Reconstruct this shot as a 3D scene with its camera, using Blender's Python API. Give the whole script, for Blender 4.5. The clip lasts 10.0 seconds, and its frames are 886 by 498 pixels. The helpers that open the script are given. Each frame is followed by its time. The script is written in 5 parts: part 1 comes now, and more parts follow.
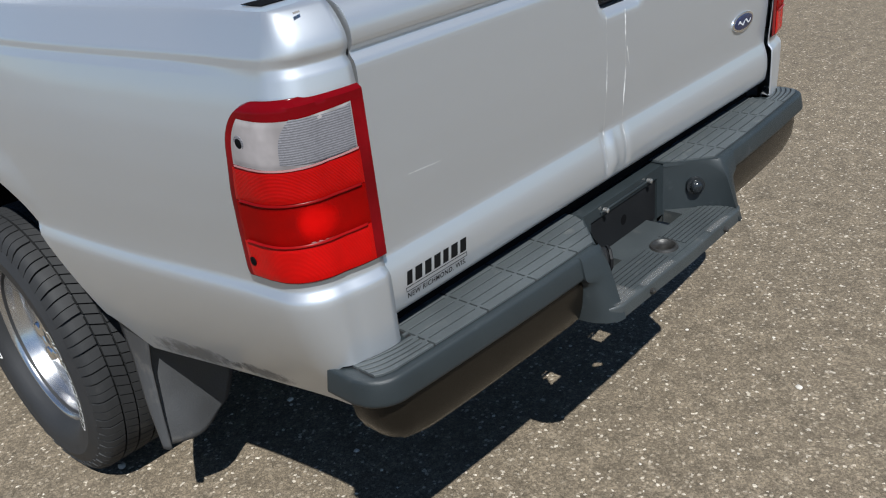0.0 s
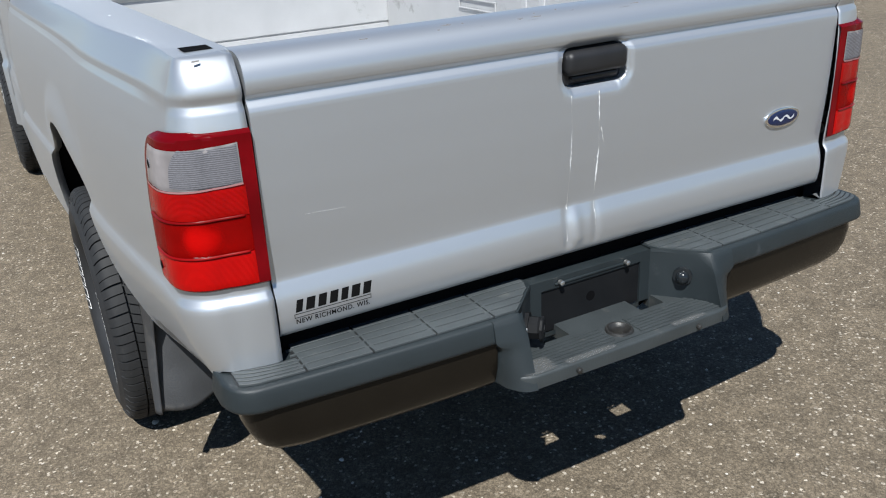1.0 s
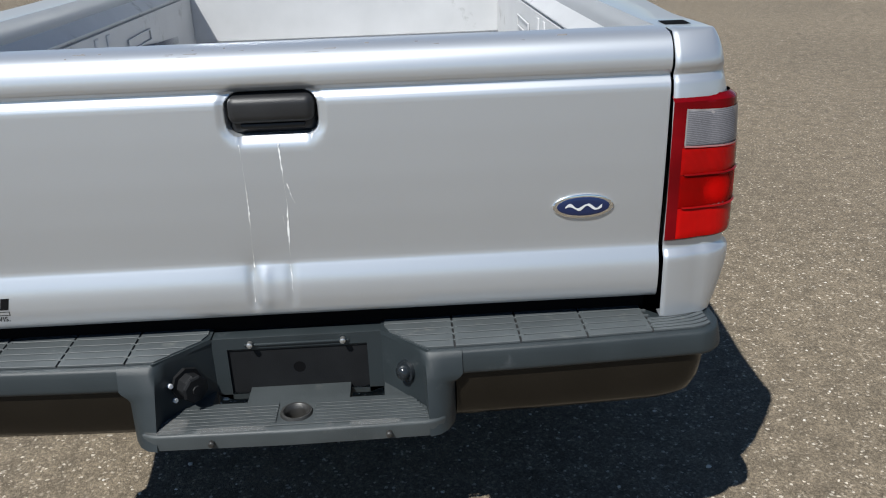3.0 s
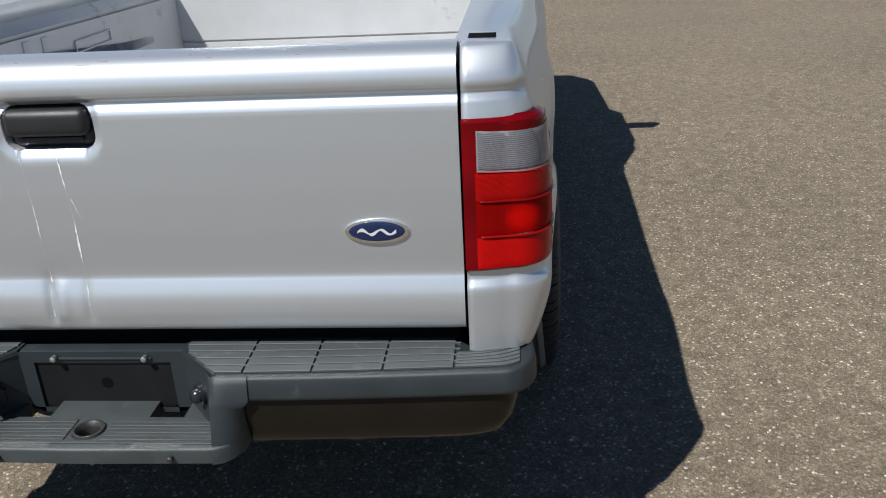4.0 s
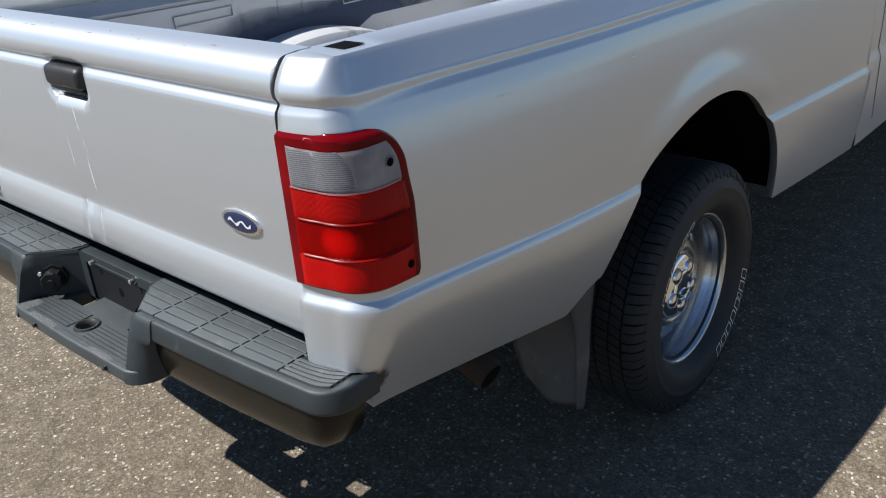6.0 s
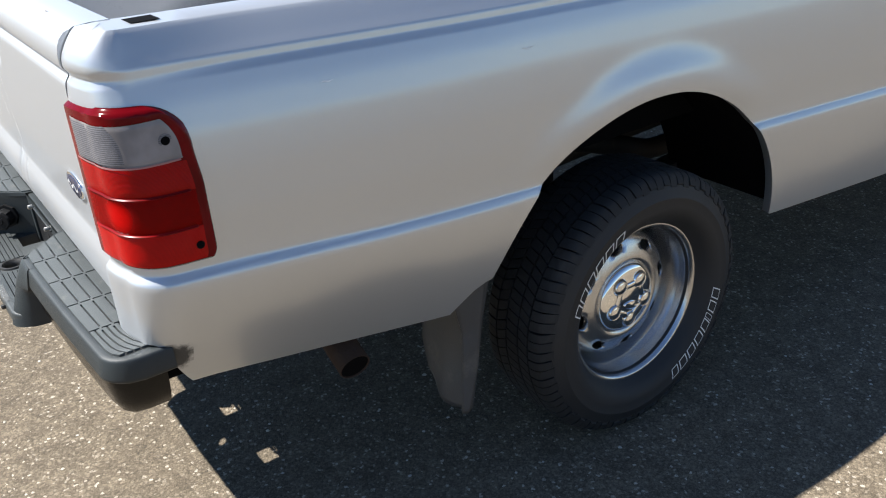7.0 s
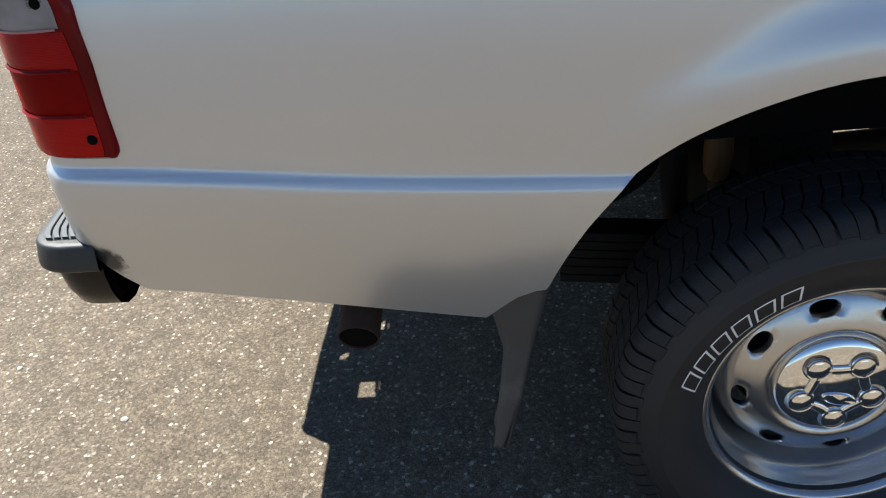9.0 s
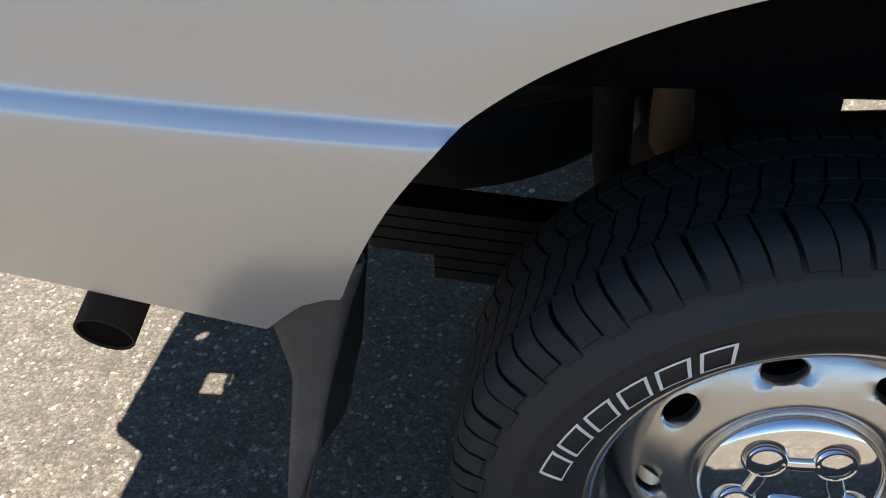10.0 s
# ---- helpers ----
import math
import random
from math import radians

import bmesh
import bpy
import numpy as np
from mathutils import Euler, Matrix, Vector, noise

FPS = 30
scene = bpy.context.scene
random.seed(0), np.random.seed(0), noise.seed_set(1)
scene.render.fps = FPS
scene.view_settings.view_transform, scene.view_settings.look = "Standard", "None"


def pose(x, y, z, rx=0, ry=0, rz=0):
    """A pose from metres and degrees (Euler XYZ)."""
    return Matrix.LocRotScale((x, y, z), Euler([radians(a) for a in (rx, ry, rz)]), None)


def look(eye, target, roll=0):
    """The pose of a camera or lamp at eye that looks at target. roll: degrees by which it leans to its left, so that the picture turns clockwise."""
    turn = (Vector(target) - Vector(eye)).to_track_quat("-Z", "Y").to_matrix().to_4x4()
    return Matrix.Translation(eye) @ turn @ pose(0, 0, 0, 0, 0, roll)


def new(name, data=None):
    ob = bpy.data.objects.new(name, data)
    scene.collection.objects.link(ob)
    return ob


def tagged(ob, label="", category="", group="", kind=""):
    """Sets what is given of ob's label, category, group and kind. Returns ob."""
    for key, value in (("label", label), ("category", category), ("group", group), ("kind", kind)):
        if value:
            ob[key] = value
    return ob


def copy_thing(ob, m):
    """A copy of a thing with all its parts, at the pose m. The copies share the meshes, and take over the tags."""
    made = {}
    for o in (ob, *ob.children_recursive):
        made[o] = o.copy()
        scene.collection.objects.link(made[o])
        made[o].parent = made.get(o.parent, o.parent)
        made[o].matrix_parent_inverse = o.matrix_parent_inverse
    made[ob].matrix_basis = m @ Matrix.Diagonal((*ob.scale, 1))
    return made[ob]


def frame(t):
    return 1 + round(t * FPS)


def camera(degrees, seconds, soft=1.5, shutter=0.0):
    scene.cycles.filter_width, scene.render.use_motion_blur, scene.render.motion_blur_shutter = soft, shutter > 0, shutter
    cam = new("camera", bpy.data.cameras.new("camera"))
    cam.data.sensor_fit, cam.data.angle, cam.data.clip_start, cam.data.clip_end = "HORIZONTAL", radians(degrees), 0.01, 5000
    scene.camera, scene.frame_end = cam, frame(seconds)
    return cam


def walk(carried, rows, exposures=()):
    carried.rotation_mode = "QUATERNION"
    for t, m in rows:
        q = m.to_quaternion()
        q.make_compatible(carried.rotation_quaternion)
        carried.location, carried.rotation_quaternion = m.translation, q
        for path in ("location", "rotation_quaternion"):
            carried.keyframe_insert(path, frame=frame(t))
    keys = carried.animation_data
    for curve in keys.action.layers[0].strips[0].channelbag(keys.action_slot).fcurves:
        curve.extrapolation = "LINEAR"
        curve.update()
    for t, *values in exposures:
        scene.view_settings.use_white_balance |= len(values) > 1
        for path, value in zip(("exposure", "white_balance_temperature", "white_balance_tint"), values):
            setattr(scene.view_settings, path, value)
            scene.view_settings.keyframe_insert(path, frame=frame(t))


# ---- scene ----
cam = camera(55.4, 10.0, soft=1.1)
PATH = [
    (0, (-1.417, -0.867, 1.379), (-0.15, 0.401, 0.492), -6.8),
    (0.5, (-1.278, -1.115, 1.391), (-0.258, 0.382, 0.545), -4.7),
    (1, (-1.027, -1.271, 1.413), (-0.163, 0.351, 0.624), -3.0),
    (1.5, (-0.731, -1.46, 1.405), (-0.28, 0.339, 0.655), -4.4),
    (2, (-0.44, -1.413, 1.408), (-0.13, 0.406, 0.637), -4.1),
    (2.5, (-0.08, -1.422, 1.389), (0.182, 0.406, 0.622), -2.9),
    (2.7, (0.055, -1.435, 1.415), (0.232, 0.4, 0.64), -2.1),
    (3.8, (0.635, -1.285, 1.424), (0.547, 0.555, 0.646), -3.0),
    (4, (0.765, -1.303, 1.42), (0.594, 0.529, 0.635), -2.9),
    (4.5, (1.03, -1.28, 1.425), (0.538, 0.488, 0.629), -4.2),
    (5, (1.259, -1.136, 1.416), (0.532, 0.547, 0.615), -4.3),
    (5.2, (1.36, -1.076, 1.418), (0.545, 0.564, 0.614), -4.0),
    (6.3, (1.793, -0.63, 1.459), (0.49, 0.627, 0.61), -4.6),
    (6.5, (1.84, -0.528, 1.448), (0.513, 0.707, 0.602), -4.5),
    (7, (2.079, -0.265, 1.433), (0.599, 0.741, 0.54), -3.7),
    (7.5, (2.16, -0.013, 1.415), (0.535, 0.725, 0.513), -4.1),
    (8, (2.188, 0.27, 1.424), (0.44, 0.622, 0.519), -5.3),
    (8.5, (2.135, 0.496, 1.381), (0.367, 0.416, 0.449), -5.9),
    (9, (1.849, 0.654, 1.262), (0.142, 0.496, 0.231), -6.2),
    (9.5, (1.594, 0.792, 1.129), (-0.063, 0.542, 0.037), -4.7),
    (10, (1.433, 0.885, 1.035), (-0.213, 0.65, -0.076), -2.1),
]
walk(cam, [(t, look(eye, target, roll)) for t, eye, target, roll in PATH],
     exposures=[(0, 0.56, 6010, 8), (1, 0.55, 6000, 8), (2.5, 0.55, 6050, 8), (4.5, 0.45, 6200, 9), (5.2, 0.54, 6100, 9), (6.5, 1.06, 6180, 10), (7.5, 1.46, 6380, 10), (8.5, 1.36, 6370, 10), (9.5, 1.45, 6300, 10), (10, 1.76, 6250, 10)])

# ---- light ----
SUN_WAY = Vector((-0.436, -0.61, 1.0)).normalized()
SUN_ELEV = math.asin(SUN_WAY.z)
SUN_AZ = math.atan2(SUN_WAY.x, SUN_WAY.y)
world = bpy.data.worlds.new("world")
scene.world = world
world.use_nodes = True
wn = world.node_tree
sky = wn.nodes.new("ShaderNodeTexSky")
sky.sky_type, sky.sun_disc = "NISHITA", False
sky.sun_elevation, sky.sun_rotation = SUN_ELEV, SUN_AZ
sky.air_density, sky.dust_density, sky.ozone_density = 1.0, 0.0, 3.0
sky.altitude = 1200
wn.links.new(sky.outputs[0], wn.nodes["Background"].inputs[0])
wn.nodes["Background"].inputs[1].default_value = 0.055
sun_data = bpy.data.lights.new("sun", "SUN")
sun_data.energy, sun_data.angle, sun_data.color = 5.0, radians(0.53), (1.0, 0.95, 0.875)
sun = new("sun", sun_data)
sun.matrix_world = look(SUN_WAY * 30, (0, 0, 0))


# ---- materials ----
def material(name, colour, rough=0.5, metal=0.0, spread=0.12, scale=6.0, grain=0.0, grain_scale=300.0, coat=0.0, tint=None, tint_scale=2.0, tint_cut=0.55, tint_rough=None):
    """A surface with large soft variation, fine grain relief and, where tint is given, stained patches."""
    m = bpy.data.materials.new(name)
    m.use_nodes = True
    t = m.node_tree
    b = t.nodes["Principled BSDF"]
    b.inputs["Metallic"].default_value = metal
    b.inputs["Coat Weight"].default_value = coat
    b.inputs["Coat Roughness"].default_value = 0.04
    co = t.nodes.new("ShaderNodeTexCoord")
    n1 = t.nodes.new("ShaderNodeTexNoise")
    n1.inputs["Scale"].default_value, n1.inputs["Detail"].default_value = scale, 6
    t.links.new(co.outputs["Object"], n1.inputs["Vector"])
    ramp = t.nodes.new("ShaderNodeMix")
    ramp.data_type = "RGBA"
    ramp.inputs[6].default_value = (*[c * (1 - spread) for c in colour], 1)
    ramp.inputs[7].default_value = (*[min(1, c * (1 + spread)) for c in colour], 1)
    t.links.new(n1.outputs["Fac"], ramp.inputs[0])
    out = ramp.outputs[2]
    rr = t.nodes.new("ShaderNodeMapRange")
    rr.inputs[3].default_value, rr.inputs[4].default_value = rough * 0.85, min(1, rough * 1.15)
    t.links.new(n1.outputs["Fac"], rr.inputs[0])
    rough_out = rr.outputs[0]
    if tint:
        n2 = t.nodes.new("ShaderNodeTexNoise")
        n2.inputs["Scale"].default_value, n2.inputs["Detail"].default_value, n2.inputs["Roughness"].default_value = tint_scale, 10, 0.7
        t.links.new(co.outputs["Object"], n2.inputs["Vector"])
        cut = t.nodes.new("ShaderNodeMapRange")
        cut.inputs[1].default_value, cut.inputs[2].default_value = tint_cut, tint_cut + 0.12
        t.links.new(n2.outputs["Fac"], cut.inputs[0])
        mix = t.nodes.new("ShaderNodeMix")
        mix.data_type = "RGBA"
        t.links.new(cut.outputs[0], mix.inputs[0])
        t.links.new(out, mix.inputs[6])
        mix.inputs[7].default_value = (*tint, 1)
        out = mix.outputs[2]
    t.links.new(out, b.inputs["Base Color"])
    t.links.new(rough_out, b.inputs["Roughness"])
    if grain:
        n3 = t.nodes.new("ShaderNodeTexNoise")
        n3.inputs["Scale"].default_value, n3.inputs["Detail"].default_value = grain_scale, 3
        t.links.new(co.outputs["Object"], n3.inputs["Vector"])
        bump = t.nodes.new("ShaderNodeBump")
        bump.inputs["Strength"].default_value, bump.inputs["Distance"].default_value = grain, 0.002
        t.links.new(n3.outputs["Fac"], bump.inputs["Height"])
        t.links.new(bump.outputs[0], b.inputs["Normal"])
    return m


def lens_material(name, colour, rib_scale, along="X", rough=0.12, speckle=False):
    """Moulded lamp plastic with fine prism ribs; speckle: bright and dark prism dots."""
    m = bpy.data.materials.new(name)
    m.use_nodes = True
    t = m.node_tree
    b = t.nodes["Principled BSDF"]
    b.inputs["Roughness"].default_value = rough
    b.inputs["Coat Weight"].default_value, b.inputs["Coat Roughness"].default_value = 0.05, 0.03
    b.inputs["Specular IOR Level"].default_value = 0.12
    co = t.nodes.new("ShaderNodeTexCoord")
    w = t.nodes.new("ShaderNodeTexWave")
    w.bands_direction = along
    w.inputs["Scale"].default_value, w.inputs["Distortion"].default_value = rib_scale, 0.3
    t.links.new(co.outputs["Object"], w.inputs["Vector"])
    n = t.nodes.new("ShaderNodeTexNoise")
    n.inputs["Scale"].default_value = 35
    t.links.new(co.outputs["Object"], n.inputs["Vector"])
    mix = t.nodes.new("ShaderNodeMix")
    mix.data_type = "RGBA"
    mix.inputs[6].default_value = (*[c * 0.66 for c in colour], 1)
    mix.inputs[7].default_value = (*[min(1, c * 1.3) for c in colour], 1)
    half = t.nodes.new("ShaderNodeMath")
    half.operation = "MULTIPLY"
    t.links.new(w.outputs["Fac"], half.inputs[0])
    t.links.new(n.outputs["Fac"], half.inputs[1])
    if speckle:
        flat = t.nodes.new("ShaderNodeMapping")
        flat.inputs["Scale"].default_value = (1, 1, 2.6)
        t.links.new(co.outputs["Object"], flat.inputs["Vector"])
        t.links.new(flat.outputs[0], n.inputs["Vector"])
        n.inputs["Scale"].default_value, n.inputs["Detail"].default_value, n.inputs["Roughness"].default_value = 210, 3, 0.8
        w.inputs["Distortion"].default_value, w.inputs["Detail Scale"].default_value = 2.5, 6
        mix.inputs[6].default_value = (*[c * 0.6 for c in colour], 1)
        mix.inputs[7].default_value = (*[min(1, c * 1.8) for c in colour], 1)
    t.links.new(half.outputs[0], mix.inputs[0])
    t.links.new(mix.outputs[2], b.inputs["Base Color"])
    bump = t.nodes.new("ShaderNodeBump")
    bump.inputs["Strength"].default_value, bump.inputs["Distance"].default_value = (0.2, 0.0002) if speckle else (0.35, 0.0006)
    t.links.new(w.outputs["Fac"], bump.inputs["Height"])
    t.links.new(bump.outputs[0], b.inputs["Normal"])
    return m


def asphalt_material():
    """Worn asphalt: dark binder with pale and brown stone chips."""
    m = bpy.data.materials.new("asphalt")
    m.use_nodes = True
    t = m.node_tree
    b = t.nodes["Principled BSDF"]
    b.inputs["Roughness"].default_value = 0.85
    b.inputs["Diffuse Roughness"].default_value = 0.2
    b.inputs["Specular IOR Level"].default_value = 0.3
    co = t.nodes.new("ShaderNodeTexCoord")
    v = t.nodes.new("ShaderNodeTexVoronoi")
    v.inputs["Scale"].default_value = 135
    v2 = t.nodes.new("ShaderNodeTexVoronoi")
    v2.inputs["Scale"].default_value = 330
    big = t.nodes.new("ShaderNodeTexNoise")
    big.inputs["Scale"].default_value, big.inputs["Detail"].default_value = 0.6, 8
    mid = t.nodes.new("ShaderNodeTexNoise")
    mid.inputs["Scale"].default_value, mid.inputs["Detail"].default_value = 14, 6
    for n in (v, v2, big, mid):
        t.links.new(co.outputs["Object"], n.inputs["Vector"])
    sep = t.nodes.new("ShaderNodeSeparateColor")
    t.links.new(v.outputs["Color"], sep.inputs[0])
    chips = t.nodes.new("ShaderNodeValToRGB")
    cr = chips.color_ramp
    cr.interpolation = "LINEAR"
    cr.elements[0].position, cr.elements[0].color = 0.0, (0.108, 0.088, 0.062, 1)
    cr.elements[1].position, cr.elements[1].color = 1.0, (0.47, 0.42, 0.345, 1)
    for p, c in ((0.3, (0.135, 0.109, 0.077)), (0.62, (0.158, 0.128, 0.09)), (0.88, (0.182, 0.149, 0.107)), (0.955, (0.25, 0.212, 0.16))):
        e = cr.elements.new(p)
        e.color = (*c, 1)
    t.links.new(sep.outputs[0], chips.inputs[0])
    sep2 = t.nodes.new("ShaderNodeSeparateColor")
    t.links.new(v2.outputs["Color"], sep2.inputs[0])
    fine = t.nodes.new("ShaderNodeMapRange")
    fine.inputs[3].default_value, fine.inputs[4].default_value = 0.64, 1.36
    t.links.new(sep2.outputs[1], fine.inputs[0])
    tone = t.nodes.new("ShaderNodeMapRange")
    tone.inputs[1].default_value, tone.inputs[2].default_value = 0.3, 0.7
    tone.inputs[3].default_value, tone.inputs[4].default_value = 0.92, 1.1
    t.links.new(big.outputs["Fac"], tone.inputs[0])
    tone2 = t.nodes.new("ShaderNodeMapRange")
    tone2.inputs[1].default_value, tone2.inputs[2].default_value = 0.3, 0.7
    tone2.inputs[3].default_value, tone2.inputs[4].default_value = 0.8, 1.2
    t.links.new(mid.outputs["Fac"], tone2.inputs[0])
    edge = t.nodes.new("ShaderNodeMapRange")
    edge.inputs[1].default_value, edge.inputs[2].default_value = 0.35, 0.75
    edge.inputs[3].default_value, edge.inputs[4].default_value = 1.0, 0.8
    t.links.new(v.outputs["Distance"], edge.inputs[0])
    out = chips.outputs[0]
    for f in (fine, tone, tone2, edge):
        mul = t.nodes.new("ShaderNodeVectorMath")
        mul.operation = "SCALE"
        t.links.new(out, mul.inputs[0])
        t.links.new(f.outputs[0], mul.inputs["Scale"])
        out = mul.outputs[0]
    t.links.new(out, b.inputs["Base Color"])
    bump = t.nodes.new("ShaderNodeBump")
    bump.inputs["Strength"].default_value, bump.inputs["Distance"].default_value = 0.4, 0.003
    bump.invert = True
    t.links.new(v.outputs["Distance"], bump.inputs["Height"])
    bump2 = t.nodes.new("ShaderNodeBump")
    bump2.inputs["Strength"].default_value, bump2.inputs["Distance"].default_value = 0.5, 0.003
    t.links.new(v2.outputs["Distance"], bump2.inputs["Height"])
    t.links.new(bump.outputs[0], bump2.inputs["Normal"])
    t.links.new(bump2.outputs[0], b.inputs["Normal"])
    return m


def paint_material():
    """Silver metallic lacquer: flake base under a clear coat, faint dirt, chipped top edge of the tailgate."""
    m = material("silver_paint", (0.585, 0.605, 0.63), rough=0.23, metal=0.95, spread=0.05, scale=2.2, coat=0.6)
    t = m.node_tree
    b = t.nodes["Principled BSDF"]
    wide = t.nodes.new("ShaderNodeBsdfPrincipled")
    wide.inputs["Base Color"].default_value = (0.585, 0.61, 0.64, 1)
    wide.inputs["Metallic"].default_value, wide.inputs["Roughness"].default_value = 0.75, 0.57
    both = t.nodes.new("ShaderNodeMixShader")
    both.inputs[0].default_value = 0.57
    t.links.new(b.outputs[0], both.inputs[1])
    t.links.new(wide.outputs[0], both.inputs[2])
    t.links.new(both.outputs[0], t.nodes["Material Output"].inputs["Surface"])
    co = t.nodes.new("ShaderNodeTexCoord")
    flake = t.nodes.new("ShaderNodeTexNoise")
    flake.inputs["Scale"].default_value, flake.inputs["Detail"].default_value = 900, 2
    t.links.new(co.outputs["Object"], flake.inputs["Vector"])
    wavy = t.nodes.new("ShaderNodeTexNoise")
    wavy.inputs["Scale"].default_value, wavy.inputs["Detail"].default_value = 5, 2
    t.links.new(co.outputs["Object"], wavy.inputs["Vector"])
    bump = t.nodes.new("ShaderNodeBump")
    bump.inputs["Strength"].default_value, bump.inputs["Distance"].default_value = 0.05, 0.0006
    t.links.new(flake.outputs["Fac"], bump.inputs["Height"])
    bump2 = t.nodes.new("ShaderNodeBump")
    bump2.inputs["Strength"].default_value, bump2.inputs["Distance"].default_value = 0.12, 0.01
    t.links.new(wavy.outputs["Fac"], bump2.inputs["Height"])
    t.links.new(bump.outputs[0], bump2.inputs["Normal"])
    t.links.new(bump2.outputs[0], b.inputs["Normal"])
    return m


ASPHALT = asphalt_material()
PAINT = paint_material()
BED_PAINT = material("worn_bed_paint", (0.47, 0.475, 0.48), 0.55, 0.25, 0.12, 9, 0.15, 260, tint=(0.2, 0.195, 0.185), tint_scale=5, tint_cut=0.6)
PLASTIC = material("grey_bumper_plastic", (0.0150, 0.0205, 0.0232), 0.5, 0, 0.25, 10, 0.3, 700, tint=(0.036, 0.042, 0.046), tint_scale=14, tint_cut=0.6)
TREAD_PLASTIC = material("weathered_step_plastic", (0.054, 0.062, 0.065), 0.55, 0, 0.3, 14, 0.3, 500, tint=(0.1, 0.104, 0.1), tint_scale=22, tint_cut=0.58)
STEP_PLASTIC = material("scuffed_step_plastic", (0.034, 0.040, 0.042), 0.5, 0, 0.35, 14, 0.35, 500, tint=(0.085, 0.085, 0.08), tint_scale=16, tint_cut=0.6)
SKIRT = material("dark_glossy_skirt", (0.0078, 0.0064, 0.0046), 0.22, 0, 0.3, 12, 0.06, 300)
SKIRT.node_tree.nodes["Principled BSDF"].inputs["Specular IOR Level"].default_value = 0.28
BLACK = material("black_plastic", (0.014, 0.014, 0.015), 0.45, 0, 0.3, 20, 0.25, 600)
GLOSSY = material("glossy_black_rubber", (0.012, 0.0145, 0.017), 0.2, 0, 0.2, 20)
# near-black colour that stands in for the shade in gaps, holes and recesses
GAP = material("gap_shade_black", (0.004, 0.004, 0.0045), 0.9, 0, 0.2, 20)
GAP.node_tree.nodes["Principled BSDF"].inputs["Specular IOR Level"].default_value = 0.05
RUBBER = material("tyre_rubber", (0.013, 0.0135, 0.0145), 0.75, 0, 0.3, 14, 0.3, 350, tint=(0.03, 0.029, 0.027), tint_scale=9, tint_cut=0.58)
SIDEWALL = material("tyre_sidewall", (0.017, 0.0175, 0.019), 0.62, 0, 0.25, 12, 0.15, 400)
FLAP = material("mud_flap_rubber", (0.038, 0.039, 0.041), 0.5, 0, 0.35, 9, 0.3, 200, tint=(0.085, 0.08, 0.073), tint_scale=7, tint_cut=0.54)
RIM = material("silver_steel_wheel", (0.55, 0.555, 0.565), 0.22, 0.95, 0.1, 18, 0.08, 500, tint=(0.3, 0.285, 0.27), tint_scale=16, tint_cut=0.64)
CHROME = material("chrome", (0.85, 0.86, 0.87), 0.06, 1.0, 0.03, 20)
STEEL = material("bare_bolt_steel", (0.5, 0.49, 0.47), 0.35, 0.9, 0.25, 60)
WORN = material("worn_dark_steel", (0.05, 0.049, 0.047), 0.45, 0.6, 0.5, 60, 0.3, 200)
UNDER = material("dirty_chassis_black", (0.012, 0.011, 0.01), 0.75, 0.1, 0.4, 12, 0.4, 120, tint=(0.035, 0.026, 0.018), tint_scale=9, tint_cut=0.6)
RUST = material("rusty_exhaust", (0.026, 0.013, 0.008), 0.85, 0.2, 0.4, 25, 0.5, 160, tint=(0.03, 0.018, 0.012), tint_scale=20, tint_cut=0.5)
TAN_RUBBER = material("dusty_tan_rubber", (0.22, 0.135, 0.055), 0.7, 0, 0.3, 30, 0.3, 200)
LAMP_RED = lens_material("red_lens", (0.46, 0.002, 0.0015), 160, "Z")
LAMP_EDGE = lens_material("dark_red_housing", (0.15, 0.0015, 0.004), 2, "Z", 0.14)
LAMP_RIDGE = lens_material("ridge_red", (0.2, 0.002, 0.002), 2, "Z", 0.3)
LAMP_DEEP = lens_material("deep_red_lens", (0.35, 0.002, 0.0015), 160, "Z")
LAMP_THIN = lens_material("thin_red_lens", (0.46, 0.003, 0.002), 160, "Z")
thin = LAMP_THIN.node_tree
see = thin.nodes.new("ShaderNodeBsdfTransparent")
see.inputs[0].default_value = (0.95, 0.03, 0.02, 1)
see_mix = thin.nodes.new("ShaderNodeMixShader")
see_mix.inputs[0].default_value = 0.62
thin.links.new(thin.nodes["Principled BSDF"].outputs[0], see_mix.inputs[1])
thin.links.new(see.outputs[0], see_mix.inputs[2])
thin.links.new(see_mix.outputs[0], thin.nodes["Material Output"].inputs["Surface"])
# white patch fading outwards: paints the glow seen through the thin red lens
LAMP_GLOW = material("lamp_glow_patch", (0.9, 0.9, 0.9), 0.6, 0.0, 0.3, 200, 0.6, 500)
rf = LAMP_GLOW.node_tree
rf_co, rf_mid, rf_len = rf.nodes.new("ShaderNodeTexCoord"), rf.nodes.new("ShaderNodeVectorMath"), rf.nodes.new("ShaderNodeVectorMath")
rf_mid.operation, rf_len.operation = "SUBTRACT", "LENGTH"
rf_mid.inputs[1].default_value = (0.5, 0.5, 0.5)
rf_range, rf_clear, rf_mix = rf.nodes.new("ShaderNodeMapRange"), rf.nodes.new("ShaderNodeBsdfTransparent"), rf.nodes.new("ShaderNodeMixShader")
rf_range.interpolation_type = "SMOOTHSTEP"
rf_range.inputs[1].default_value, rf_range.inputs[2].default_value = 0.2, 0.6
rf.links.new(rf_co.outputs["Generated"], rf_mid.inputs[0])
rf.links.new(rf_mid.outputs[0], rf_len.inputs[0])
rf.links.new(rf_len.outputs["Value"], rf_range.inputs[0])
